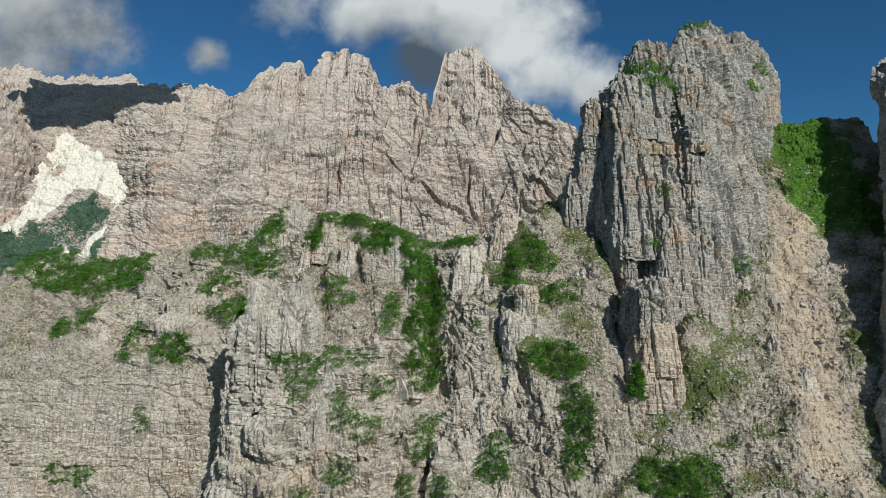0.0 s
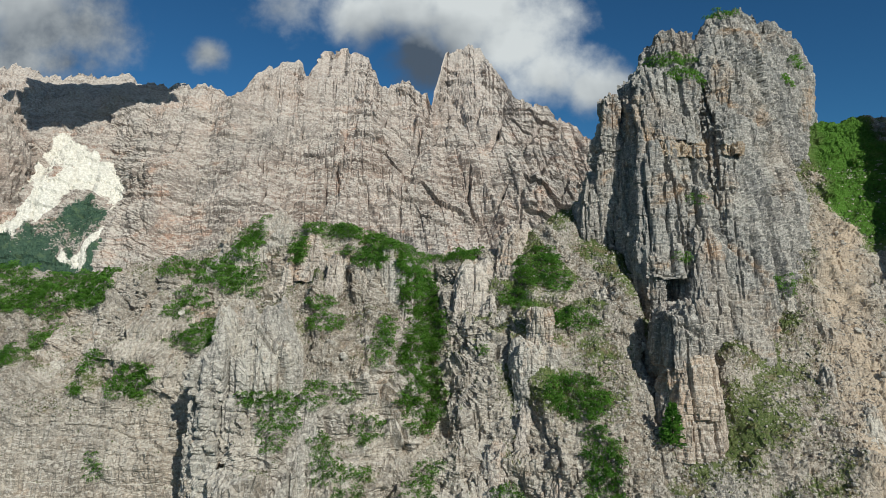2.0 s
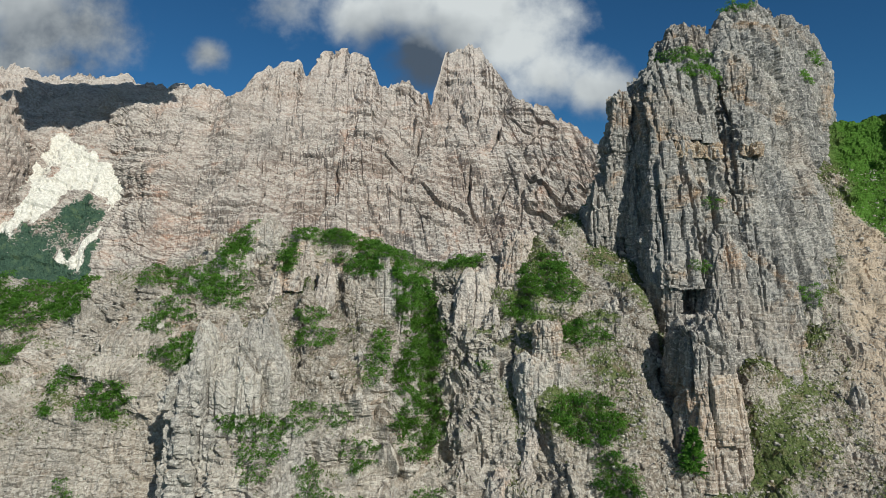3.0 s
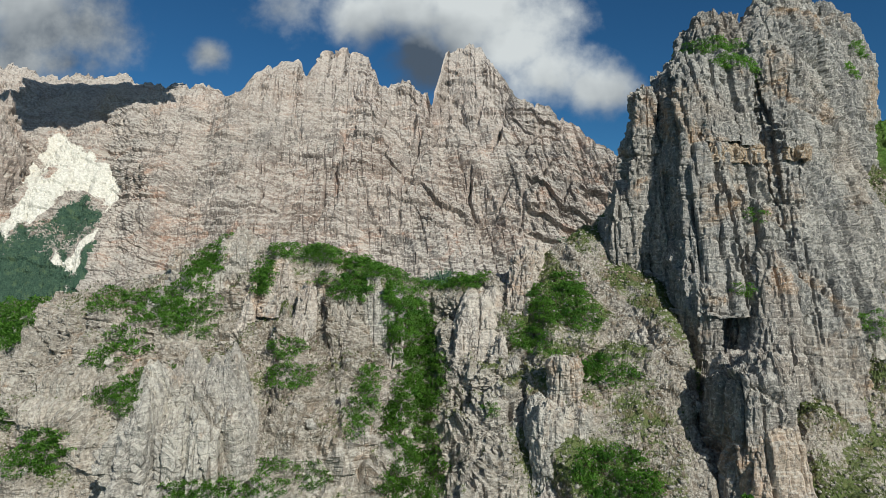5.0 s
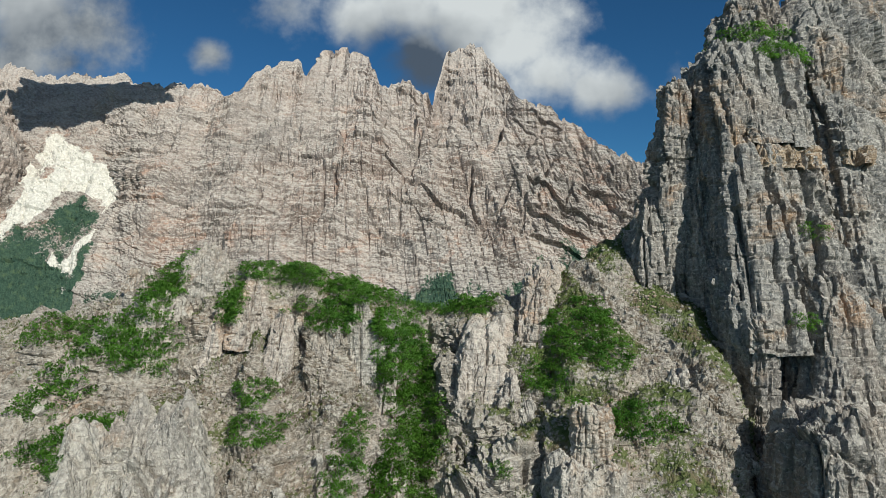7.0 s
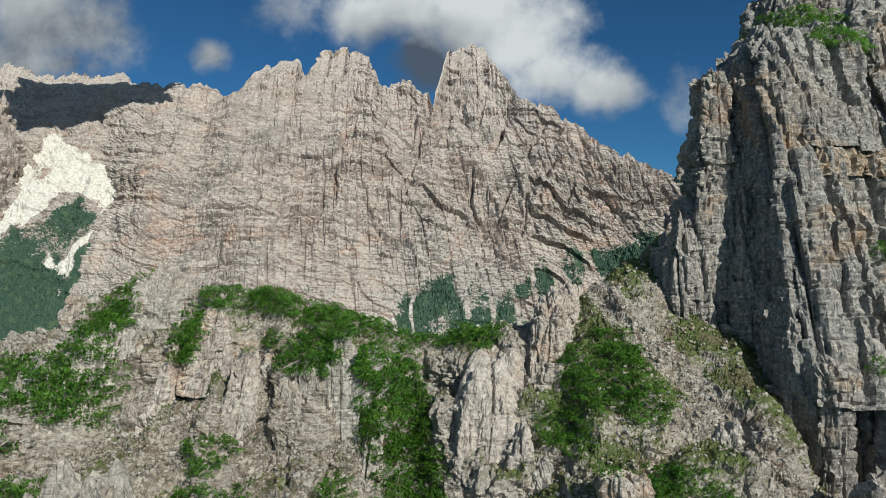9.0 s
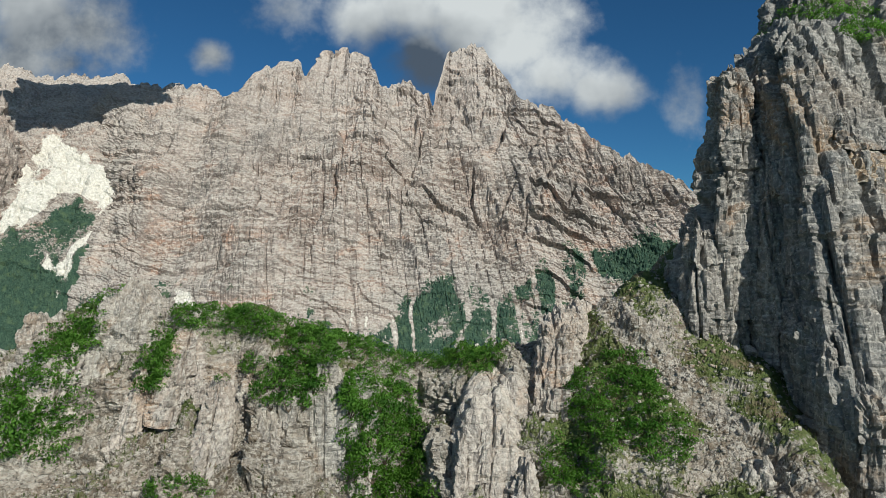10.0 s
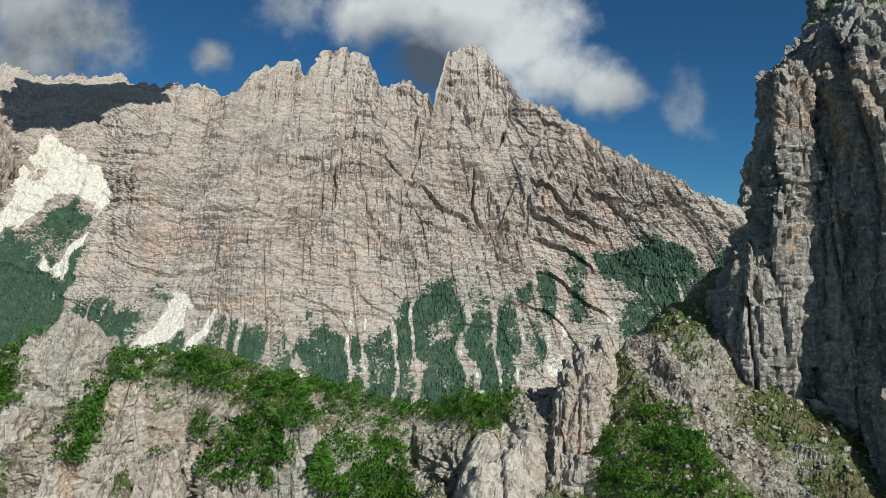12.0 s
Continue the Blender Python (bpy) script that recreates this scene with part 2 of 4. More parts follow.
def smooth_noise(x, y, z, seed=0):
    """Smooth noise of about -1 to 1."""
    fx, fy, fz = np.floor(x), np.floor(y), np.floor(z)
    ix, iy, iz = fx.astype(np.int64), fy.astype(np.int64), fz.astype(np.int64)
    tx, ty, tz = x - fx, y - fy, z - fz
    tx, ty, tz = tx * tx * (3 - 2 * tx), ty * ty * (3 - 2 * ty), tz * tz * (3 - 2 * tz)
    total = 0.0
    for a, wa in ((0, 1 - tx), (1, tx)):
        for b, wb in ((0, 1 - ty), (1, ty)):
            for c, wc in ((0, 1 - tz), (1, tz)):
                total = total + wa * wb * wc * lattice(ix + a, iy + b, iz + c, seed)
    return 2 * total - 1


def fractal(x, y, z, octaves, seed=0, gain=0.5):
    total, size, amp = 0.0, 1.0, 1.0
    for o in range(octaves):
        total = total + amp * smooth_noise(x * size, y * size, z * size, seed + 17 * o)
        size, amp = size * 2.03, amp * gain
    return total


def blocks(x, y, z, wide, high, seed, tilt=1.0):
    """Jointed beds: each block stands out by its own amount (-1 to 1) and leans its own way. Also the distances to its joints and beds."""
    row = np.floor(z / high)
    shift = lattice(row, row * 0, row * 0, seed + 5)
    bx, by, bz = x / wide + shift * 7, y / wide + shift * 3, z / high
    cx, cy = np.floor(bx), np.floor(by)
    value = 2 * lattice(cx, cy, row, seed) - 1
    lean = (lattice(cx, cy, row, seed + 1) - 0.5) * (bx - cx - 0.5) + (lattice(cx, cy, row, seed + 2) - 0.5) * (by - cy - 0.5) + tilt * (lattice(cx, cy, row, seed + 3) - 0.4) * (bz - row - 0.5)
    edge = np.minimum(np.abs(bx - np.round(bx)), np.abs(by - np.round(by))) * wide
    bed = np.abs(bz - np.round(bz)) * high
    return value + 1.2 * lean, edge, bed


def relief(p, scale=1.0, seed=0, flute=1.0, block=1.0, rough=1.0, dip=0.05):
    """How far a cliff at the points p stands out, in metres: upright columns between joints, cut by beds about 2 * scale metres thick."""
    x, y, z = (p[..., i] / scale for i in range(3))
    wx = x + 0.5 * smooth_noise(x / 4, y / 4, z / 14, seed + 31) + 0.05 * z
    wy = y + 0.5 * smooth_noise(x / 4, y / 4, z / 14, seed + 32)
    wz = z + dip * x + 0.35 * smooth_noise(x / 7, y / 7, z / 6, seed + 33)
    form = 1.2 * fractal(x / 15, y / 15, z / 26, 2, seed)
    cleft = np.clip(1 - np.abs(smooth_noise(wx / 7.5, wy / 7.5, z / 60, seed + 6)) / 0.07, 0, 1)
    c1, e1, _ = blocks(wx, wy, wz, 3.3, 19.0, seed + 7, 0.5)
    c2, e2, b2 = blocks(wx, wy, wz, 1.5, 6.1, seed + 8, 0.4)
    v3, e3, b3 = blocks(wx + 0.15 * wz, wy, wz, 1.15, 1.5, seed + 9)
    v4, _, _ = blocks(wx, wy - 0.2 * wz, wz, 0.55, 0.6, seed + 10)
    d = flute * (0.62 * c1 + 0.34 * c2 - 1.7 * cleft - 0.85 * np.clip(1 - e1 / 0.30, 0, 1) - 0.30 * np.clip(1 - e2 / 0.2, 0, 1))
    row = np.floor(wz / 2.9)
    thick = 2 * lattice(row, row * 0, np.floor(wx / 9), seed + 20) - 1
    seam = np.abs(wz / 2.9 - np.round(wz / 2.9)) * 2.9
    d = d + block * (0.24 * thick + 0.28 * v3 + 0.13 * v4 - 0.35 * np.clip(1 - seam / 0.22, 0, 1) * (lattice(np.round(wz / 2.9), row * 0, np.floor(wx / 6), seed + 21) > 0.35) - 0.25 * np.clip(1 - b2 / 0.2, 0, 1))
    d = d + rough * 0.15 * fractal(x / 0.9, y / 0.9, z / 0.9, 2, seed + 11)
    tame = 0.6 + 0.6 * np.clip(0.5 + 1.3 * smooth_noise(x / 13, y / 13, z / 11, seed + 41), 0, 1)
    return (form + d * tame) * scale


def rubble(p, seed):
    """Broken ground: angular stones of a few sizes lying on one another."""
    x, y, z = (p[..., i] for i in range(3))
    wx, wy, wz = x + 0.5 * smooth_noise(x / 1.5, y / 1.5, z / 1.5, seed), y + 0.5 * smooth_noise(x / 1.5, y / 1.5, z / 1.5, seed + 1), z + 0.3 * x
    v1, _, _ = blocks(wx, wy, wz, 2.3, 1.7, seed + 2)
    v2, _, _ = blocks(wy, wx, wz - 0.5 * x, 1.0, 0.8, seed + 3)
    return 0.42 * v1 + 0.24 * v2 + 0.55 * fractal(x / 3.5, y / 3.5, z / 3.5, 3, seed + 4)


def grid_normals(p):
    du, dv = np.gradient(p, axis=0), np.gradient(p, axis=1)
    n = np.cross(du, dv)
    return n / np.maximum(np.linalg.norm(n, axis=-1, keepdims=True), 1e-9)


def grid_mesh(name, p, material, closed=False, attributes=None, smooth=False):
    """One mesh from a grid of points; closed joins the last column of the first axis with the first."""
    nu, nv = p.shape[:2]
    ids = np.arange(nu * nv).reshape(nu, nv)
    nxt = np.roll(ids, -1, axis=0) if closed else ids[1:]
    cur = ids if closed else ids[:-1]
    quads = np.stack([cur[:, :-1], nxt[:, :-1], nxt[:, 1:], cur[:, 1:]], axis=-1).reshape(-1, 4)
    me = bpy.data.meshes.new(name)
    me.vertices.add(nu * nv)
    me.vertices.foreach_set("co", p.reshape(-1).astype(np.float32))
    me.loops.add(quads.size)
    me.loops.foreach_set("vertex_index", quads.reshape(-1).astype(np.int32))
    me.polygons.add(len(quads))
    me.polygons.foreach_set("loop_start", np.arange(0, quads.size, 4, dtype=np.int32))
    me.polygons.foreach_set("use_smooth", np.full(len(quads), smooth))
    for key, val in (attributes or {}).items():
        me.attributes.new(key, "FLOAT", "POINT").data.foreach_set("value", val.reshape(-1).astype(np.float32))
    me.update(calc_edges=True)
    me.materials.append(material)
    return new(name, me)


def quads_object(name, verts, faces, material):
    """One object from arrays of points and of faces with the same number of corners."""
    me = bpy.data.meshes.new(name)
    me.vertices.add(len(verts))
    me.vertices.foreach_set("co", verts.reshape(-1).astype(np.float32))
    me.loops.add(faces.size)
    me.loops.foreach_set("vertex_index", faces.reshape(-1).astype(np.int32))
    me.polygons.add(len(faces))
    me.polygons.foreach_set("loop_start", np.arange(0, faces.size, faces.shape[1], dtype=np.int32))
    me.update(calc_edges=True)
    me.materials.append(material)
    return new(name, me)


SURFACE = []  # points and normals of all near rock, on which plants and stones are set


def crag(name, material, base, top, foot, head, square=3.0, turn=0.0, bulge=1.0, cap=0.12, jag=2.0, scale=1.0, seed=1, step=0.4,
         flute=1.0, block=1.0, parent=None, keep=True):
    """A crag, pillar or fin: a column from base to top whose half widths go from foot to head, broken into beds and flutes."""
    base, top = np.array(base, float), np.array(top, float)
    a = np.linspace(0, 2 * np.pi, 1441)
    cx, sy = np.cos(a), np.sin(a)
    ring = np.stack([np.sign(cx) * np.abs(cx) ** (2 / square), np.sign(sy) * np.abs(sy) ** (2 / square)], -1)
    wx, wy = (foot[0] + head[0]) / 2, (foot[1] + head[1]) / 2
    t = radians(turn)
    world = np.stack([ring[:, 0] * wx * math.cos(t) - ring[:, 1] * wy * math.sin(t), ring[:, 0] * wx * math.sin(t) + ring[:, 1] * wy * math.cos(t)], -1)
    seg = np.linalg.norm(np.diff(world, axis=0), axis=1)
    back = 0.5 * (world[1:, 1] + world[:-1, 1]) > 0.45 * wy
    seg = seg * np.where(back, 0.25, 1.0)
    run = np.concatenate([[0], np.cumsum(seg)])
    nu = max(24, int(run[-1] / step))
    at = np.interp(np.arange(nu) / nu * run[-1], run, a)
    cx, sy = np.cos(at), np.sin(at)
    rx, ry = np.sign(cx) * np.abs(cx) ** (2 / square), np.sign(sy) * np.abs(sy) ** (2 / square)
    nv = max(16, int((top[2] - base[2]) / step))
    h = np.concatenate([np.linspace(0, 1, nv), np.full(max(3, int(min(head) / step)), 1.0)])
    shrink = np.concatenate([np.ones(nv), np.linspace(1, 0, len(h) - nv + 1)[1:]])
    hh = h ** bulge
    round_top = np.where(h > 1 - cap, np.sqrt(np.clip(1 - 0.6 * ((h - 1 + cap) / max(cap, 1e-3)) ** 2, 0, 1)), 1.0) * shrink
    hx, hy = (foot[0] + (head[0] - foot[0]) * hh) * round_top, (foot[1] + (head[1] - foot[1]) * hh) * round_top
    lx, ly = rx[:, None] * hx[None], ry[:, None] * hy[None]
    p = np.empty((nu, len(h), 3))
    p[..., 0] = base[0] + (top[0] - base[0]) * h + lx * math.cos(t) - ly * math.sin(t)
    p[..., 1] = base[1] + (top[1] - base[1]) * h + lx * math.sin(t) + ly * math.cos(t)
    p[..., 2] = base[2] + (top[2] - base[2]) * h
    n = grid_normals(np.concatenate([p[-1:], p, p[:1]]))[1:-1]
    n[:, nv:] = (0, 0, 1)
    room = min(1.0, min(*foot, *head) / (2.6 * scale) + 0.15)
    q = p - (top - base) * (h[:, None] * (1, 1, 0))
    d = relief(q, scale, seed, flute, block) * room
    p = p + n * d[..., None]
    p[..., 2] += jag * fractal(p[..., 0] / (2.4 * scale), p[..., 1] / (2.4 * scale), p[..., 2] * 0, 3, seed + 40) * np.clip((h - 0.55) / 0.45, 0, 1) ** 2
    ob = grid_mesh(name, p, material, closed=True)
    if parent:
        ob.parent = parent
    if keep:
        SURFACE.append((p.reshape(-1, 3), grid_normals(np.concatenate([p[-1:], p, p[:1]]))[1:-1].reshape(-1, 3)))
    return ob


# ---- the hillside ----
LEVELS = (-60, -50, -38, -28, -20, -10, -3)
# across: depth of the slope at each level, then depth and height of its crest
PROFILES = {}


def station(across, *depths):
    PROFILES[across] = depths


station(-150, 127, 128, 129, 132, 150, 168, 178, 184, -3)
station(-95, 127, 128, 129, 132, 156, 170, 177, 181, -4)
station(-72, 127, 128, 130, 134, 143, 150, 157, 167, 0)
station(-58, 128, 129, 131, 136, 142, 148, 154, 166, 4)
station(-48, 126, 128, 131, 135, 140, 150, 155, 165, 9)
station(-41, 113, 115, 119, 124, 131, 150, 158, 165, 9.5)
station(-31, 107, 109, 113, 118, 127, 148, 157, 164, 9)
station(-24, 108, 112, 117, 124, 130, 147, 156, 164, 8.5)
station(-17, 110, 114, 119, 128, 134, 148, 154, 164, 7)
station(-8, 114, 119, 126, 133, 140, 156, 163, 168, 4.5)
station(-3, 116, 123, 133, 142, 149, 161, 168, 172, 2)
station(3, 111, 117, 127, 138, 148, 158, 165, 172, 2)
station(11, 109, 115, 124, 135, 142, 153, 160, 171, 3)
station(15, 109, 115, 124, 135, 143, 152, 160, 171, 5)
station(21, 107, 113, 122, 129, 136, 146, 153, 171, 8)
station(34, 104, 110, 118, 126, 133, 144, 151, 174, 14)
station(39, 103, 109, 117, 126, 134, 143, 150, 178, 17)
station(43, 102, 108, 117, 131, 141, 149, 153, 180, 17)
station(49, 101, 107, 116, 130, 145, 154, 157, 180, 17)
station(56, 101, 107, 116, 125, 133, 147, 154, 180, 18)
station(66, 99, 106, 115, 125, 135, 146, 152, 182, 22)
station(84, 98, 105, 115, 125, 136, 146, 152, 190, 36)
station(110, 98, 106, 116, 126, 138, 148, 154, 196, 42)
station(150, 98, 106, 116, 126, 138, 151, 158, 196, 46)


def near_line(x, z, points):
    """Distance in the upright plane from (x, z) to a bent line."""
    best = np.full(x.shape, 1e9)
    for (ax, az), (bx, bz) in zip(points, points[1:]):
        t = np.clip(((x - ax) * (bx - ax) + (z - az) * (bz - az)) / ((bx - ax) ** 2 + (bz - az) ** 2), 0, 1)
        best = np.minimum(best, np.hypot(x - ax - t * (bx - ax), z - az - t * (bz - az)))
    return best


def build_hillside():
    step = 0.31
    xs = np.arange(-128, 138, step)
    stations = np.array(sorted(PROFILES), float)
    table = np.array([PROFILES[int(s)] for s in stations], float)
    i = np.clip(np.searchsorted(stations, xs) - 1, 0, len(stations) - 2)
    t = (xs - stations[i]) / (stations[i + 1] - stations[i])
    t = (t * t * (3 - 2 * t))[:, None]
    cols = table[i] * (1 - t) + table[i + 1] * t
    nv, low = 375, 60
    p = np.empty((len(xs), low + nv + 30, 3))
    for j, x in enumerate(xs):
        ys = np.concatenate([[cols[j, 0] - 135, cols[j, 0] - 50], cols[j, :7], [cols[j, 7], cols[j, 7] + 12, cols[j, 7] + 60]])
        zs = np.concatenate([[-432, -200], LEVELS, [cols[j, 8], cols[j, 8] - 5, cols[j, 8] - 70]])
        run = np.concatenate([[0], np.cumsum(np.hypot(np.diff(ys), np.diff(zs)))])
        s = np.concatenate([np.linspace(run[0], run[2], low + 1)[:-1], np.linspace(run[2], run[9], nv), np.linspace(run[9], run[11], 31)[1:]])
        p[j, :, 0], p[j, :, 1], p[j, :, 2] = x, np.interp(s, run, ys), np.interp(s, run, zs)
    for axis in (0, 1):  # round the folds of the profile
        for _ in range(6):
            q = p.copy()
            if axis:
                q[:, 1:-1] = (p[:, :-2] + 2 * p[:, 1:-1] + p[:, 2:]) / 4
            else:
                q[1:-1] = (p[:-2] + 2 * p[1:-1] + p[2:]) / 4
            p = q
    n = grid_normals(p)
    n *= np.sign(n[..., 2:3] - n[..., 1:2] + 1e-6)
    x, y, z = p[..., 0], p[..., 1], p[..., 2]
    # cliff bands and ledges
    phase = z / 8.5 + 0.9 * fractal(x / 16, y * 0, z / 22, 2, 65)
    part_up = phase - np.floor(phase)
    stair = np.where(part_up < 0.72, 0.28 * part_up, 0.2 + 0.8 * (part_up - 0.72) / 0.28)
    right = np.clip((x - 26) / 8, 0, 1)
    wall = np.clip((-48 - x) / 3, 0, 1) * np.clip((-26 - z) / 3, 0, 1)
    soft = np.clip((x - 9) / 6, 0, 1) * np.clip((z + 34) / 8, 0, 1) * np.clip((56 - x) / 8, 0.45, 1)
    soft = np.maximum(soft, np.clip((z + 6 + 0.15 * (x + 20)) / 6, 0, 1) * np.clip((x + 62) / 8, 0, 1) * 0.5)
    soft = np.maximum(soft, 0.6 * right)
    soft = np.clip(soft + 0.45 * fractal(x / 9, y / 9, z / 9, 3, 66) * (soft > 0.02), 0, 1)
    front_on = np.clip((z + 58) / 6, 0, 1) * np.clip((cols[:, 8][:, None] - z) / 4, 0, 1) * (y < cols[:, 7][:, None] + 1)
    p[..., 1] += 8.5 * (stair - part_up + 0.26) * 0.66 * (1 - 0.7 * soft) * (1 - wall) * front_on
    n = grid_normals(p)
    n *= np.sign(n[..., 2:3] - n[..., 1:2] + 1e-6)
    steep = np.clip((0.80 - n[..., 2]) / 0.45, 0, 1)
    d = relief(p, 0.9, 2, 1.0, 1.1) * (0.40 + 0.65 * steep) * (1 - 0.85 * soft) + 1.25 * rubble(p, 75) * (1 - 0.6 * steep * (1 - soft)) * (1 - 0.5 * soft)
    d += 2.0 * fractal(p[..., 0] / 8, p[..., 1] / 12, p[..., 2] / 12, 3, 60)
    ribs = 1 - 2 * np.abs(smooth_noise((p[..., 0] + 0.25 * p[..., 2]) / 8.5, p[..., 1] / 60, p[..., 2] / 38, 61))
    d += 2.0 * ribs * np.clip((30 - p[..., 0]) / 8, 0.25, 1) * front_on * (1 - wall)
    big, _, _ = blocks(p[..., 0] + 0.3 * p[..., 2], p[..., 1], p[..., 2] + 0.2 * p[..., 0], 4.6, 3.4, 62)
    d += 0.75 * big * (1 - 0.7 * soft) * front_on * (1 - wall)
    for axis in (0, 1):
        for _ in range(8):
            n = (np.roll(n, 1, axis) + 2 * n + np.roll(n, -1, axis)) / 4
    n = n / np.maximum(np.linalg.norm(n, axis=-1, keepdims=True), 1e-6)
    d = np.clip(np.where(d < 0, 0.6 * d, d), -2.5, 4.5)
    gully_bed = np.clip(1 - near_line(p[..., 0], p[..., 2], ((-7, 4), (-3, -8), (-3, -24), (0, -34))) / 5, 0, 1)
    d = d * (1 - 0.6 * gully_bed) - 1.5 * gully_bed
    p = p + n * d[..., None]
    n2 = grid_normals(p)
    n2 *= np.sign(n2[..., 2:3] - n2[..., 1:2] + 1e-6)
    x, y, z = p[..., 0], p[..., 1], p[..., 2]
    wobble = fractal(x / 6, y / 6, z / 6, 3, 70)
    lie = n[..., 2]
    turf = 0.55 * np.clip(lie - 0.45, 0, 1) + 0.30 * np.clip(n2[..., 2] - 0.35, 0, 1) + 0.28 * wobble + 0.33 * soft
    right = right * np.clip((100 - x) / 8, 0, 1)
    turf = turf + 0.10 * right * np.clip(1 + 0.01 * z, 0.3, 1)
    hollow = np.clip((x - 90 - 0.4 * z) / 6, 0, 1) * np.clip((z - 2) / 6, 0, 1) * np.clip((127 + 3 * wobble - x) / 4, 0, 1)
    turf = turf + hollow * 0.9
    slide = np.clip(1.4 - near_line(x, z, ((100, 10), (92, 0), (87, -12), (80, -26), (74, -40))) / (5.5 + 2 * wobble), 0, 1)
    track = np.clip(1.5 - near_line(x, z, ((25, 9), (28, 4), (33, -2), (38, -9), (42, -20))) / (1.6 + 0.6 * wobble), 0, 1)
    lower = np.clip(1.3 - near_line(x, z, ((40, -24), (36, -34), (30, -44))) / 3, 0, 1)
    bare = np.maximum(np.maximum(slide, track), 0.9 * lower)
    turf = turf - 0.9 * bare
    scree = np.clip(0.38 + 0.8 * fractal(x / 10, y / 10, z / 10, 2, 80) + 0.45 * right, 0, 1) * np.clip(lie * 2.2 - 0.35, 0, 1)
    scree = np.maximum(scree, soft * (0.55 + 0.3 * wobble))
    upper = np.clip((z + 17) / 6, 0, 1) * np.clip((9 - x) / 6, 0, 1) * np.clip((x + 75) / 10, 0, 1) * np.clip(lie * 2.6 - 0.6, 0, 1)
    scree = np.maximum(scree, upper * np.clip(0.75 + 0.6 * wobble, 0, 1))
    scree = np.maximum(scree, bare)
    attributes = {"turf": turf, "scree": scree, "slide": slide, "lush": hollow}
    ob = grid_mesh("ground", p, SLOPE, attributes=attributes)
    tagged(ob, "rocky limestone hillside with turf, gravel and ledges", "hillside", kind="structure")
    SURFACE.append((p[:, low:].reshape(-1, 3), n2[:, low:].reshape(-1, 3)))
    return turf[:, low:].reshape(-1), scree[:, low:].reshape(-1)


GROUND_COVER = build_hillside()


# ---- crags on the hillside ----
def mass(name, label, category="rock", group=""):
    return tagged(new(name), label, category, group)


tower = mass("rock_tower", "tall grey limestone tower with ledges, clefts and a rounded top", "rock tower")
crag("body", TOWER_ROCK, (86, 190, -30), (92, 197, 72), (33, 15), (27, 9), 3.0, 38, 3.0, 0.22, 1.4, 1.2, 21, 0.5, parent=tower)
crag("left_column", COLUMN_ROCK, (36.6, 166, -18), (38.6, 170, 21), (7.0, 9), (4.8, 5), 3.2, 5, 1.0, 0.06, 1.2, 0.9, 22, 0.28, flute=1.7, parent=tower)
crag("spire", COLUMN_ROCK, (40.3, 169, 8), (43.7, 173, 43.5), (5.2, 6), (1.7, 2.6), 3.0, 5, 1.0, 0.06, 1.5, 0.8, 27, 0.26, flute=1.5, parent=tower)
crag("side_rib", COLUMN_ROCK, (43.0, 162, -18), (45.6, 168, 30), (2.6, 6), (1.5, 3), 3.0, 5, 1.0, 0.1, 1.2, 0.7, 28, 0.26, parent=tower)
crag("middle_column", TOWER_ROCK, (52.8, 157.0, -3), (57.2, 177.5, 51), (10.0, 11.7), (8.8, 8), 4.6, 2, 1.0, 0.12, 1.5, 1.1, 23, 0.3, flute=1.3, parent=tower)
crag("shoulder", TOWER_ROCK, (62, 181, 36), (66.5, 189, 65), (13, 9), (7.5, 5), 3.2, 12, 1.0, 0.2, 1.3, 1.0, 42, 0.32, parent=tower)
crag("right_column", TOWER_ROCK, (66.5, 146, -32), (83, 191, 60), (13.5, 13), (15.5, 8), 4.6, 26, 1.0, 0.14, 1.5, 1.1, 26, 0.32, flute=0.8, parent=tower)
for lx, ly, lz, lw, lh in ((54.5, 158.2, 29.5, 3.2, 6.0), (60.2, 158.4, 29.0, 2.4, 7.0), (69.5, 160.5, 29.0, 2.2, 6), (51, 162, 37, 2.2, 5)):
    crag("ledge_block", TOWER_ROCK, (lx, ly + 3.0, lz), (lx, ly + 5.0, lz + lh), (lw, 2.6), (lw * 0.8, 2.0), 3.6, 4, 1.0, 0.06, 0.6, 0.6, int(lx), 0.3, parent=tower)
for ox, oy, oz, oh, ow in ((54.5, 160.6, 25.5, 4.0, 4.2), (60.4, 160.8, 25.5, 3.8, 2.6), (70.5, 162.6, 26.5, 2.8, 2.8), (84.0, 186.0, 55.0, 5.0, 4.0)):
    crag("ochre_face", OCHRE_ROCK, (ox, oy, oz), (ox, oy + 0.6, oz + oh), (ow, 3.0), (ow * 0.8, 2.6), 3.4, 3, 1.0, 0.1, 0.6, 0.6, int(ox) + 300, 0.3, parent=tower)
crag("foot_pillar", COLUMN_ROCK, (45.0, 131.5, -50), (46.2, 134, -7.5), (7, 10), (4.8, 6.5), 3.6, 0, 1.4, 0.10, 1.3, 0.9, 24, 0.24, flute=1.0, block=0.6, parent=tower)
crag("peach_face", PEACH_ROCK, (46.4, 129.8, -34), (46.9, 132.2, -15), (6.4, 8.8), (4.6, 6.6), 3.6, 0, 1.2, 0.10, 1.0, 1.3, 46, 0.24, flute=0.6, block=0.35, parent=tower)
crag("upper_pillar", COLUMN_ROCK, (54.5, 142, -34), (57.8, 150.5, 9.0), (5.6, 9), (2.8, 3.4), 3.2, 0, 1.2, 0.12, 1.2, 0.95, 29, 0.26, flute=0.9, block=0.7, parent=tower)
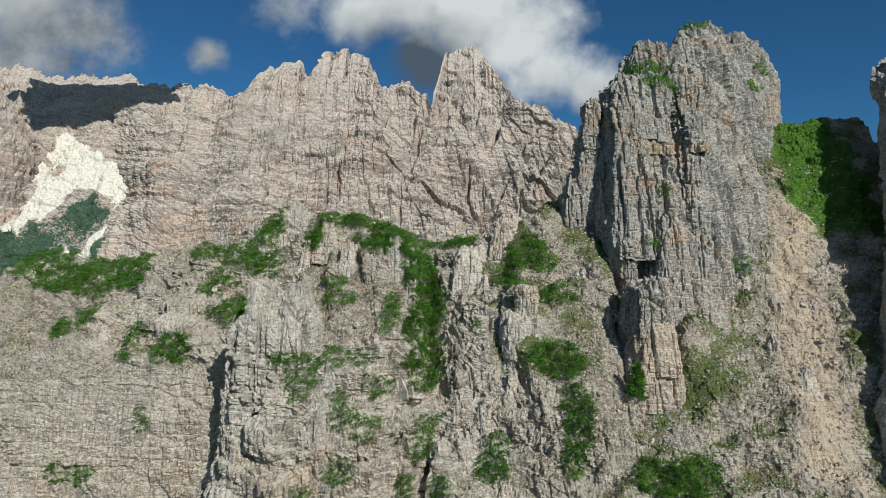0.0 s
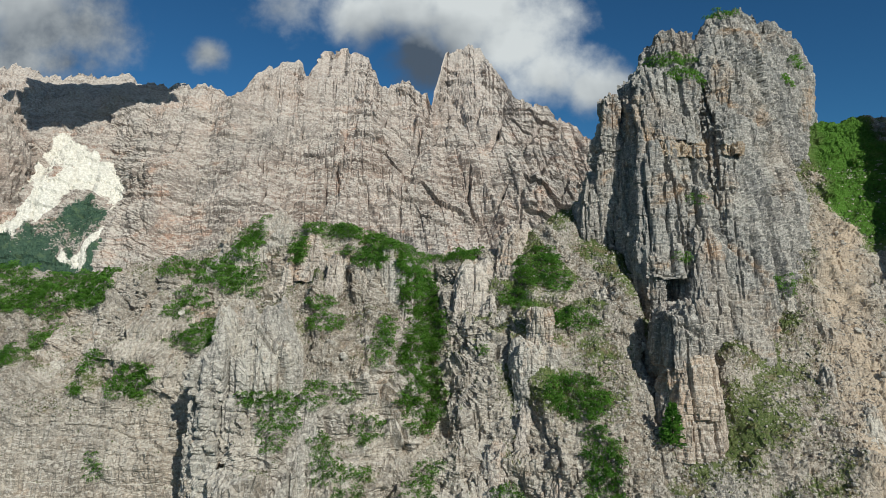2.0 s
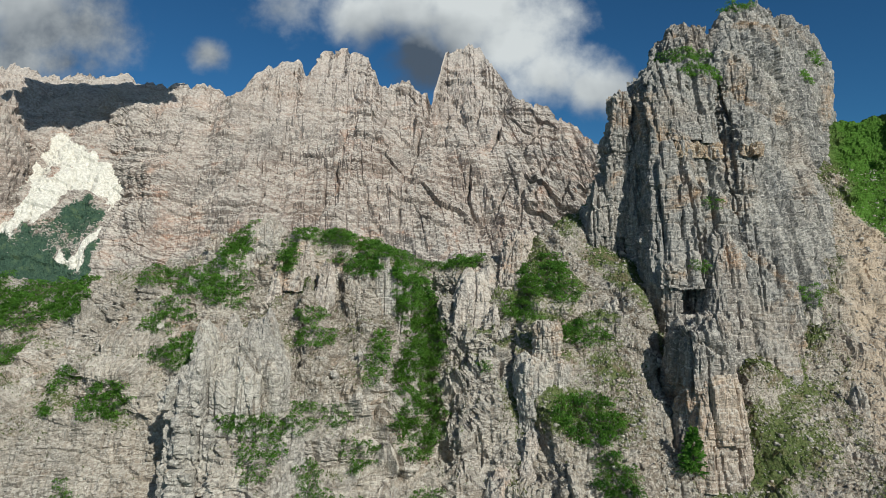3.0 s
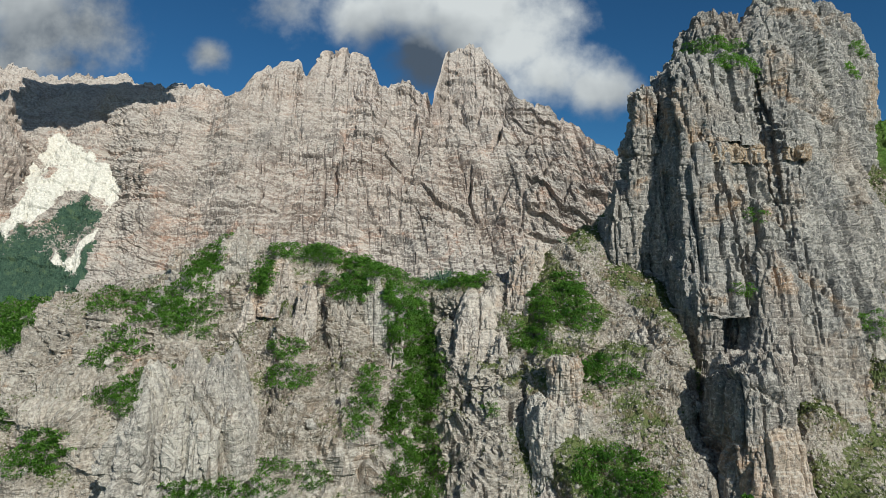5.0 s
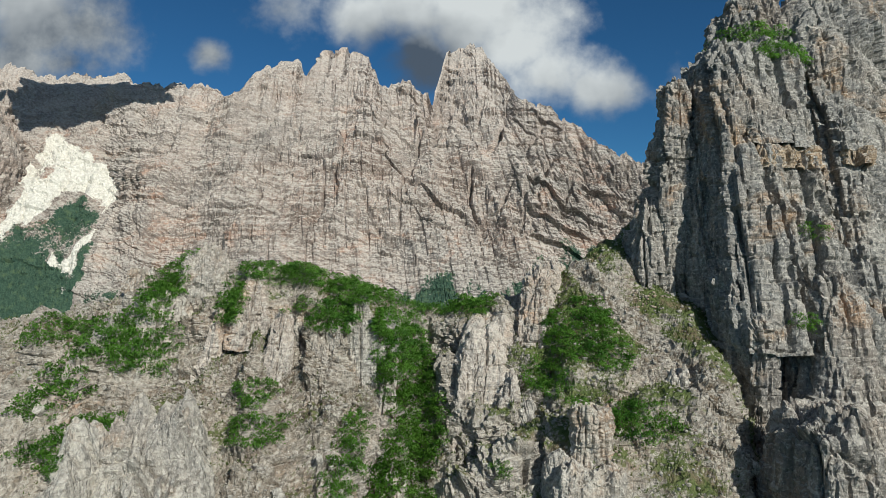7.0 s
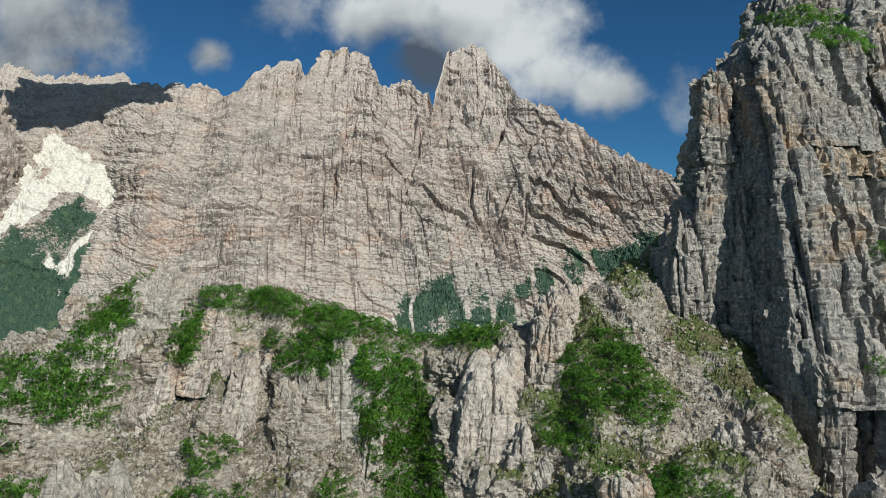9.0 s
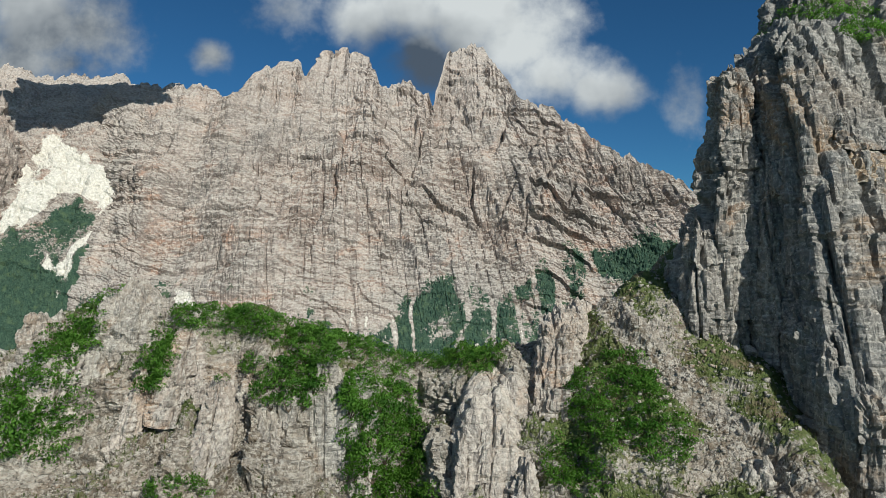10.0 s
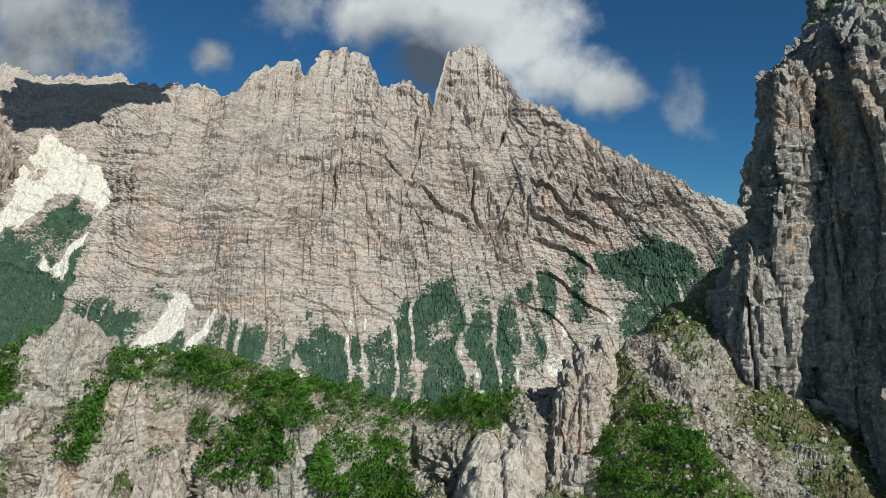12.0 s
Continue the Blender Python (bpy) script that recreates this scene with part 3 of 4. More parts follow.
crag("foot_wall", TOWER_ROCK, (52, 161, -42), (53, 163.5, 0), (9.5, 9), (9.5, 9), 3.6, 0, 1.0, 0.1, 1.0, 0.9, 25, 0.3, parent=tower)
crag("foot_rib", TOWER_ROCK, (45.8, 151.0, -36), (46.6, 152.2, 3), (3.2, 7), (3.0, 7), 3.4, 0, 1.0, 0.1, 1.0, 0.9, 53, 0.28, parent=tower)
crag("foot_rib", TOWER_ROCK, (51.6, 155.0, -36), (51.9, 156.0, 2), (2.2, 6.5), (2.4, 7), 3.0, 0, 1.0, 0.1, 1.0, 0.9, 54, 0.28, parent=tower)
crag("foot_rib", TOWER_ROCK, (59.4, 151.0, -36), (60.2, 153.0, 4), (4.2, 7.5), (3.6, 8), 3.4, 0, 1.0, 0.1, 1.0, 0.9, 55, 0.28, parent=tower)
crag("foot_rib", COLUMN_ROCK, (43.6, 154, -30), (45.0, 157, 9), (2.8, 7), (2.2, 6), 3.2, 0, 1.0, 0.1, 1.0, 0.8, 47, 0.28, parent=tower)

buttress = mass("rock_buttress", "pale limestone buttress of stepped blocks with a sheer side wall", "rock buttress")
crag("body", ROCK, (-37.5, 128.5, -64), (-36.6, 134, -10.2), (13, 16), (7.6, 10), 4.4, 10, 0.9, 0.12, 3.0, 1.3, 31, 0.28, flute=1.2, parent=buttress)
crag("front_block", ROCK, (-42.2, 124, -62), (-41.4, 127.6, -16.2), (6.6, 8), (4.6, 5), 3.8, 8, 1.0, 0.08, 1.8, 1.2, 48, 0.27, parent=buttress)
crag("crest_block", ROCK, (-36.5, 134.5, -30), (-34.6, 138, -8.8), (5.0, 5), (2.6, 3), 3.2, 4, 1.0, 0.12, 2.0, 0.9, 49, 0.26, parent=buttress)
crag("lower_step", ROCK, (-28.5, 117, -64), (-27.5, 120.5, -30), (6.2, 9), (4.4, 5.5), 3.6, 6, 1.0, 0.1, 1.6, 1.1, 50, 0.27, parent=buttress)
fin = mass("rock_fin", "tall narrow fin of pale bedded limestone", "rock fin")
crag("blade", WARM_ROCK, (14.0, 162.5, -22), (19.6, 170, 8.7), (4.4, 11), (2.7, 7.0), 3.4, -27, 1.0, 0.10, 1.8, 0.95, 32, 0.22, flute=0.7, parent=fin)
crag("lower_step", WARM_ROCK, (11.2, 160, -26), (15.2, 163, 0.5), (2.4, 6), (1.5, 4), 3.2, -27, 1.0, 0.1, 1.4, 0.8, 51, 0.22, flute=0.8, parent=fin)
rib = mass("rock_rib", "leaning rib of pale limestone beside a gully", "rock rib")
crag("slab", WARM_ROCK, (2.0, 148, -34), (8.2, 163.5, -1.2), (5.4, 8), (3.4, 4.5), 3.8, -8, 1.0, 0.12, 1.2, 1.1, 33, 0.24, flute=0.6, parent=rib)
crag("splinter", WARM_ROCK, (2.2, 149, -30), (3.4, 156, -5.5), (1.8, 4), (0.9, 2), 2.8, -8, 1.0, 0.15, 1.2, 0.6, 52, 0.22, parent=rib)
pillar = mass("rock_pillar", "freestanding limestone pillar with a square block on top", "rock pillar")
crag("shaft", ROCK, (18.3, 136.0, -46), (19, 139.5, -15.6), (6.2, 6.5), (5.0, 4.8), 3.4, 6, 0.9, 0.08, 1.2, 0.65, 34, 0.25, parent=pillar)
crag("top_block", ROCK, (19.6, 140.6, -21), (19.8, 140.8, -8.8), (3.0, 2.8), (2.3, 2.2), 3.4, 10, 1.0, 0.06, 0.8, 0.55, 37, 0.22, parent=pillar)
outcrop = crag("rock_outcrop", ROCK, (-40.5, 164.5, -10), (-41.5, 167, 11.5), (7, 8), (3.6, 4), 3.2, 0, 1.0, 0.15, 1.5, 0.7, 35, 0.25)
tagged(outcrop, "pale limestone outcrop on the crest", "rock outcrop")
outcrop = crag("rock_outcrop", ROCK, (-51.5, 162, -8), (-51.5, 163, 8), (4.5, 5), (2.2, 2.5), 3.2, 8, 1.0, 0.15, 1.2, 0.7, 45, 0.25)
tagged(outcrop, "weathered limestone outcrop on the crest beside dwarf pines", "rock outcrop")
block = crag("rock_block", ROCK, (-18.5, 150, -28), (-18.3, 150.5, -10), (4.6, 5.5), (3.3, 3.6), 3.6, 4, 1.0, 0.12, 1.2, 0.75, 38, 0.25)
tagged(block, "upright block of grey limestone above a bushy slope", "rock block")
band = crag("rock_cliff", ROCK, (-14.8, 157, -18), (-14.8, 158.5, 0.8), (8, 6), (6.8, 5), 4.2, 4, 1.0, 0.08, 1.2, 0.8, 43, 0.25)
tagged(band, "pale upright limestone cliff band under the crest", "rock cliff")
knob = crag("rock_pinnacle", ROCK, (-13.4, 158, -4), (-13.3, 157.6, 4.8), (2.0, 2.4), (1.2, 1.2), 2.4, 0, 1.0, 0.2, 0.6, 0.4, 39, 0.18)
tagged(knob, "slender limestone pinnacle standing among shrubs", "rock pinnacle")
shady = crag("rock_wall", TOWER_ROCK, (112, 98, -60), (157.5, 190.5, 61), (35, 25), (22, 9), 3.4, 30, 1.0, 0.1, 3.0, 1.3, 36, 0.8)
tagged(shady, "grey rock wall beside the grassy gully, shaded by the added rock mass", "rock wall")

# added rock mass outside the view; its shadow darkens the right wall and gully
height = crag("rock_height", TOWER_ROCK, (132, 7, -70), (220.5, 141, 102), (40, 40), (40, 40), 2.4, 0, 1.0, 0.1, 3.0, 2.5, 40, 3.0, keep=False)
tagged(height, "unseen grey rock mass added right of the view to shade the rock wall", "rock height")

# narrow spurs between the gullies below the pillar
rng = random.Random(5)
for sx, sy, sz, high, wide in ((2, 130, -38, 13, 2.6), (9, 127, -36, 14, 2.2), (14, 131, -30, 12, 1.8), (20.5, 122.5, -39, 16, 3.4), (12, 120, -44, 12, 2.4), (5, 122, -46, 12, 2.6),
                               (-9, 141, -19, 9, 2.0), (-31, 159, 4, 8, 2.0), (-25, 151.5, -3, 8, 2.4), (-47, 158, 2, 9, 2.6), (-37, 157, -2, 8, 2.0), (-60, 146, -11, 7, 2.2), (-8.5, 152, -7, 9, 1.9), (-54, 147, -9, 8, 2.0), (10, 152, -9, 12, 1.8), (-29, 157.5, -2, 9, 2.6), (-22, 155, -4, 10, 2.8), (-52, 160, 1, 9, 2.5)):
    spur = crag("rock_spur", WARM_ROCK, (sx - 0.8, sy - 1.0, sz - high), (sx + rng.uniform(0, 2), sy + 1.5, sz + rng.uniform(1, 4)), (wide * 1.3, wide * 1.7), (wide * 0.6, wide * 0.8),
                2.6, rng.uniform(-20, 20), 1.0, 0.2, 1.5, 0.55, rng.randrange(100, 900), 0.24)
    tagged(spur, "narrow upright spur of pale jointed limestone", "rock spur", "spurs on the hillside")


def ground_depth(across, up):
    """Depth of the hillside at that place."""
    keys = sorted(PROFILES)
    rows = [np.interp(up, LEVELS + (PROFILES[key][8],), PROFILES[key][:8]) for key in keys]
    return float(np.interp(across, keys, rows))


for x0, x1, z0, z1, count in ((-66, -28, -7, 4, 10), (-34, -6, -9, 3, 8), (-104, -52, -22, -6, 12), (-30, -6, -36, -14, 8), (1, 14, -42, -14, 8), (-58, -46, -26, -10, 4), (62, 96, -34, -8, 7), (24, 42, -40, -6, 5)):
    for _ in range(count):
        ox, oz, ow = rng.uniform(x0, x1), rng.uniform(z0, z1), rng.uniform(1.1, 2.6)
        oh, oy = ow * rng.uniform(1.5, 3.0), ground_depth(ox, oz)
        knoll = crag("rock_outcrop", ROCK, (ox, oy + 0.6 * ow, oz - 1.2 * oh), (ox + rng.uniform(-0.3, 0.8), oy + ow, oz + 0.6 * oh), (ow * 1.5, ow * 1.8), (ow * 0.6, ow * 0.7),
                     rng.uniform(2.4, 3.6), rng.uniform(-25, 25), 1.0, 0.2, 1.0, 0.55, rng.randrange(1000, 5000), 0.3)
        tagged(knoll, "weathered upright outcrop of pale limestone on the slope", "rock outcrop", "outcrops on the hillside")


# ---- the far range ----
def make_far():
    k = Nodes("far_range")
    col, height = rock_colour(k, 12.0, (0.44, 0.363, 0.313), (0.205, 0.168, 0.146), (0.45, 0.275, 0.195), (0.07, 0.063, 0.058), 0.5, 0.5)
    lines = k.noise(k.scaled(0.004, 0.004, 0.16), 1.0, 6.0, 0.7, 0.5)
    col = k.mix(k.span(lines, 0.54, 0.63, 0.0, 0.35), col, (0.13, 0.12, 0.105))
    col = k.mix(k.span(lines, 0.45, 0.36, 0.0, 0.35), col, (0.66, 0.585, 0.515))
    split = k.nt.nodes.new("ShaderNodeSeparateXYZ")
    k.put(k.pos, split.inputs[0])
    high = k.span(k.op("ADD", split.outputs[2], k.op("MULTIPLY", k.noise(k.pos, 0.008, 5.0, 0.65), 500.0)), 450.0, 900.0, 0.0, 0.50)
    col = k.mix(high, col, k.mix(k.span(k.noise(k.pos, 0.12, 5.0, 0.7), 0.40, 0.60), (0.34, 0.285, 0.25), (0.70, 0.62, 0.555)))
    wood, scree = k.attribute("wood"), k.attribute("scree")
    fine = k.noise(k.pos, 0.05, 6.0, 0.65)
    leaf = k.noise(k.pos, 0.16, 4.0, 0.7)
    col = k.mix(k.span(k.op("ADD", scree, k.op("ADD", k.op("MULTIPLY", k.op("SUBTRACT", fine, 0.5), 0.9), k.op("MULTIPLY", k.op("SUBTRACT", leaf, 0.5), 0.4))), 0.38, 0.52), col, k.mix(k.span(leaf, 0.4, 0.6), (0.60, 0.56, 0.49), (0.78, 0.74, 0.66)))
    tuft = k.noise(k.pos, 0.33, 4.0, 0.75)
    green = k.mix(k.span(tuft, 0.36, 0.64), (0.018, 0.045, 0.034), (0.075, 0.125, 0.080))
    green = k.mix(k.span(fine, 0.5, 0.66, 0.0, 0.7), green, (0.10, 0.145, 0.075))
    col = k.mix(k.span(k.op("ADD", wood, k.op("ADD", k.op("MULTIPLY", k.op("SUBTRACT", fine, 0.5), 1.7), k.op("MULTIPLY", k.op("SUBTRACT", leaf, 0.5), 2.2))), 0.42, 0.60), col, green)
    return k.finish(col, height, 0.9, 3.0)


FAR = make_far()


def make_valley():
    k = Nodes("valley_woods")
    fine, patch = k.noise(k.pos, 0.06, 6.0, 0.7), k.noise(k.pos, 0.004, 5.0, 0.6)
    col = k.mix(k.span(fine, 0.35, 0.65), (0.02, 0.05, 0.032), (0.07, 0.12, 0.07))
    col = k.mix(k.span(patch, 0.52, 0.60), col, k.mix(k.span(fine, 0.4, 0.6), (0.09, 0.14, 0.05), (0.15, 0.18, 0.08)))
    return k.finish(col, fine, 1.0, 6.0)


VALLEY = make_valley()


def make_forest():
    k = Nodes("forest_needles")
    return k.finish(k.mix(k.span(k.noise(k.pos, 0.09, 3.0, 0.6), 0.35, 0.65), (0.024, 0.056, 0.040), (0.072, 0.122, 0.080)))


FOREST = make_forest()
# skyline of the range: across and up, in thousandths of its distance
SKYLINE = (-900, 260, -754, 309, -690, 302, -628, 282, -560, 290, -528, 298, -502, 270, -465, 278, -384, 267, -331, 258, -302, 304, -244, 316, -225, 294,
           -206, 328, -172, 336, -129, 323, -100, 270, -66, 275, -28, 262, -18, 240, 5, 333, 30, 345, 63, 333, 112, 265, 208, 208, 246, 179, 313, 137,
           332, 139, 400, 88, 429, 64, 500, 20, 620, -40, 900, -120)


CHIMNEYS = []


def chimney(across, up, long, lean, wide, deep):
    """A short dark cleft in the far face: its middle and length in thousandths of its distance."""
    CHIMNEYS.append((across, up, long, lean, wide, deep))


chimney(-166, 190, 16, 0.2, 7, 30)
chimney(-43, 190, 18, 0.25, 7, 32)
chimney(91, 192, 26, 0.35, 8, 34)
chimney(-176, 114, 34, 0.02, 5, 24)
chimney(44, 118, 24, 0.05, 6, 28)
chimney(100, 88, 26, 0.45, 6, 22)
chimney(205, 104, 30, 0.3, 7, 22)
chimney(172, 140, 20, 0.4, 6, 20)
chimney(-280, 165, 18, 0.3, 6, 18)
chimney(-300, 90, 24, 0.1, 5, 16)
chimney(-60, 110, 24, 0.25, 5, 18)
chimney(-100, 215, 20, 0.3, 6, 20)
chimney(60, 235, 24, 0.2, 6, 18)
chimney(150, 190, 26, 0.6, 6, 20)
RAMPS = (((-70, 125), (-20, 128), (40, 92), (62, 40)), ((10, 160), (90, 105), (130, 60)), ((130, 160), (220, 90), (290, 70)), ((-210, 150), (-120, 120), (-60, 130)), ((-330, 200), (-250, 160), (-180, 165)))


def massif(p):
    """Relief of the far faces: thin dipping beds, long ramps, buttresses and dark clefts."""
    x, y, z = p[..., 0], p[..., 1], p[..., 2]
    zero = x * 0
    bend = 13 * smooth_noise(x / 240, zero, z / 200, 101)
    d = 34 * fractal(x / 230, zero, z / 300, 3, 90)
    d += 12 * (1 - 2 * np.abs(smooth_noise((x + 0.35 * z) / 120, zero, z / 420, 117))) + 6 * (1 - 2 * np.abs(smooth_noise((x + 0.2 * z) / 47, zero, z / 160, 118)))
    beds = z + 0.10 * x + bend + 9 * fractal(x / 70, zero, z / 60, 2, 116)
    for thick, amount, wide, seed in ((67, 4.0, 130, 102), (27, 2.2, 70, 103), (13, 0.9, 40, 104)):
        row = np.floor(beds / thick + 0.25 * smooth_noise(x / 90, zero, z / 90, seed + 2))
        block_row = np.floor(x / wide + 5 * lattice(row, row * 0, row * 0, seed))
        d += amount * (2 * lattice(block_row, row, row * 0, seed + 5) - 1) - amount * 1.3 * (beds / thick - row - 0.5)
    ramps = z + 0.62 * x + 45 * fractal(x / 170, zero, z / 130, 3, 112)
    row = np.floor(ramps / 90)
    d -= 20 * (ramps / 90 - row - 0.5) * np.clip(smooth_noise(x / 140, zero, z / 140, 113) * 2 + 0.2, 0, 1) * np.clip((x + 500) / 500, 0.15, 1)
    a, b = 1000 * x / y, 1000 * z / y
    a, b = a + 3 * fractal(x / 25, zero, z / 25, 2, 114), b + 3 * fractal(x / 25, zero, z / 25, 2, 115)
    for across, up, long, lean, wide, deep in CHIMNEYS:
        t = (b - up) / long
        off = (a - across - lean * (b - up)) / wide
        d -= deep * np.clip(1.25 - np.abs(t), 0, 1) * np.clip(np.where(off < 0, 1 + off, 1 - 2.2 * off), 0, 1)
    for line in RAMPS:
        far_off = near_line(a, b, line)
        d -= 10 * np.clip(1 - far_off / 7, 0, 1)
    d += 0.75 * relief(np.stack([x + 0.12 * z, y * 0.3, z], -1), 8.5, 140, 0.9, 0.65, 1.6, 0.10)
    return d + 3.4 * fractal(x / 14, y / 30, z / 12, 3, 109, 0.6)


def plant_forest(p, wood, count):
    """Far conifers on the foot of the range, each a slim spire."""
    rs = np.random.RandomState(9)
    odds = np.clip(wood - 0.5, 0, 0.5) * (p[:, 2] > -330)
    pick = rs.choice(len(p), count, replace=False, p=odds / odds.sum())
    q = p[pick] + rs.uniform(-2.5, 2.5, (len(pick), 3)) * (1, 0.3, 0.3)
    high, wide = rs.uniform(5, 11, len(pick)), rs.uniform(1.8, 3.2, len(pick))
    ring = np.array([(math.cos(a), math.sin(a), 0) for a in (0.3, 1.87, 3.44, 5.01)])
    low = q[:, None] + ring[None] * wide[:, None, None] - np.array((0, 0, 1.5))
    top = (q + np.stack([high * 0, high * 0, high], -1))[:, None]
    v = np.concatenate([low, top], 1).reshape(-1, 3)
    f = (np.array(((0, 1, 4), (1, 2, 4), (2, 3, 4), (3, 0, 4)))[None] + 5 * np.arange(len(pick))[:, None, None]).reshape(-1, 3)
    tagged(quads_object("forest", v, f, FOREST), "dark conifer forest on the foot of the far range", "forest", kind="stuff")


def mountain_wall(name, label, span, size, skyline, near, far, seed, cover, forest=0, setback=None, flare=0.0, crest=None):
    """A far mountain side: it rises from near, in the valley, to far, under the skyline, both in metres for each bearing a."""
    (nu, nv), a = size, np.linspace(*span, size[0])
    sky = np.array(skyline, float).reshape(-1, 2) / 1000
    near, far = near(a), far(a)
    s = np.linspace(0, 1, nv)
    p = np.empty((nu, nv + 12, 3))
    base = -420.0
    zt = np.interp(a, sky[:, 0], sky[:, 1]) * far
    zt = zt + 16 * fractal(a * 2400 / 34, a * 0, a * 0, 3, seed + 110) + 10 * np.abs(fractal(a * 2400 / 15, a * 0, a * 0, 2, seed + 111))
    wide = np.exp(-(np.linspace(-2.5, 2.5, 161)) ** 2)
    soft_top = np.convolve(np.pad(zt, 80, mode="edge"), wide / wide.sum(), "valid") if crest is None else np.full(nu, float(crest))

    def back(rise):
        return near[:, None] + (far - near)[:, None] * (0.62 * rise + 0.38 * rise ** 2.4)

    crown = zt / far
    for _ in range(4):  # so that each summit keeps its height over the skyline
        zt = crown * back(np.clip((zt + 420) / np.maximum(soft_top + 420, 1), 0, 1.2)[:, None])[:, 0]
    level = np.convolve(np.pad(zt, 60, mode="edge"), np.ones(121) / 121, "valid")
    z = base + (level[:, None] - base) * s[None] + (zt - level)[:, None] * s[None] ** 6
    rise = np.clip((z + 420) / np.maximum(soft_top[:, None] + 420, 1), 0, 1.2)
    y = back(rise)
    if setback:
        y = y + setback(a[:, None] + 0.018 * fractal(z / 130, z * 0, z * 0 + a[:, None] * 3, 3, seed + 113), rise)
    p[:, :nv, 0], p[:, :nv, 1], p[:, :nv, 2] = a[:, None] * y * (1 + flare * (1 - rise)), y, z
    for j in range(12):
        p[:, nv + j] = p[:, nv - 1] + np.array([0, 40.0, -35.0]) * (j + 1)
    n = grid_normals(p)
    n *= -np.sign(n[..., 1:2] + 1e-6)
    d = massif(p)
    d *= np.clip((p[..., 2] + 260) / 320, 0.18, 1)
    d *= np.clip(1.3 - np.abs(np.gradient(p[..., 1], axis=0)) / 50, 0, 1)
    top_fade = np.ones(nv + 12)
    top_fade[nv - 40:] = np.linspace(1, 0.12, 52)
    p = p + n * (d * top_fade)[..., None]
    wood, scree = cover(p)
    if forest:
        x, y, z = (p[:, :nv, i] for i in range(3))
        plant_forest(p[:, :nv].reshape(-1, 3), (wood[:, :nv] + 0.5 * fractal(x / 20, y / 20, z / 20, 2, 122)).reshape(-1), forest)
    return tagged(grid_mesh(name, p, FAR, attributes={"wood": wood, "scree": scree}), label, "mountain")


def bearing(p):
    """Sideways and upward slope of the line to each far point, a little ragged."""
    x, y, z = p[..., 0], p[..., 1], p[..., 2]
    return x / y + 0.014 * fractal(x / 60, y / 90, z / 60, 3, 120), z / y + 0.012 * fractal(x / 60, y / 90, z / 60, 3, 121)


def gullies(p):
    x, y, z = p[..., 0], p[..., 1], p[..., 2]
    runs = np.abs(smooth_noise(x / 44 + 0.35 * smooth_noise(x / 90, z / 60, z * 0, 97), y * 0, z / 620, 98))
    return runs + 0.10 * fractal(x / 25, y / 40, z / 40, 2, 99)


def massif_cover(p):
    x, y, z = p[..., 0], p[..., 1], p[..., 2]
    runs, (pa, pb) = gullies(p), bearing(p)
    tree_line = np.interp(pa, (-0.5, -0.22, -0.15, -0.05, 0.10, 0.30, 0.45), (-0.05, -0.075, -0.125, -0.05, -0.03, 0.03, 0.05))
    wood = np.clip(0.18 + (tree_line - pb) / 0.06, -1.2, 0.75) + 0.45 * fractal(x / 150, y / 300, z / 190, 2, 95)
    wood = wood + 0.75 * fractal(x / 60, y / 160, z / 75, 4, 96) - 0.9 * np.clip(1 - runs / 0.16, 0, 1)
    scree = 0.46 * np.clip(1 - runs / 0.18, 0, 1) * np.clip((40 - z) / 170, 0, 1)
    for line in RAMPS:
        scree = np.maximum(scree, 0.30 * np.clip(1.2 - near_line(1000 * pa, 1000 * pb, line) / 8, 0, 1))
    for line, w in ((((-0.425, -0.07), (-0.44, -0.10), (-0.49, -0.15)), 0.018), (((-0.36, -0.08), (-0.40, -0.15)), 0.008)):
        scree = np.maximum(scree, np.clip(1.35 - near_line(pa, pb, line) / w, 0, 1))
    return wood - 1.5 * scree, scree


def cirque_cover(p):
    x, y, z = p[..., 0], p[..., 1], p[..., 2]
    runs, (pa, pb) = gullies(p), bearing(p)
    wood = 0.5 + (0.045 - pb) / 0.06 + 0.8 * fractal(x / 90, y / 160, z / 120, 3, 96)
    scree = np.zeros_like(x)
    for line, w in ((((-0.65, 0.176), (-0.60, 0.150), (-0.535, 0.108)), 0.021), (((-0.645, 0.168), (-0.63, 0.125), (-0.675, 0.092), (-0.725, 0.035)), 0.021), (((-0.63, 0.128), (-0.545, 0.096)), 0.016),
                    (((-0.535, 0.095), (-0.563, 0.044), (-0.61, -0.004), (-0.62, -0.05), (-0.645, -0.092)), 0.011), (((-0.645, -0.004), (-0.61, -0.032)), 0.009), (((-0.53, -0.032), (-0.592, -0.078)), 0.008), (((-0.69, 0.14), (-0.665, 0.10)), 0.014)):
        scree = np.maximum(scree, np.clip(1.4 - near_line(pa, pb, line) / w, 0, 1))
    scree = scree - 0.75 * np.clip(fractal(x / 60, y / 120, z / 45, 3, 131) - 0.15, 0, 1)
    return wood - 1.6 * scree, scree


def ease(t):
    t = np.clip(t, 0, 1)
    return t * t * (3 - 2 * t)


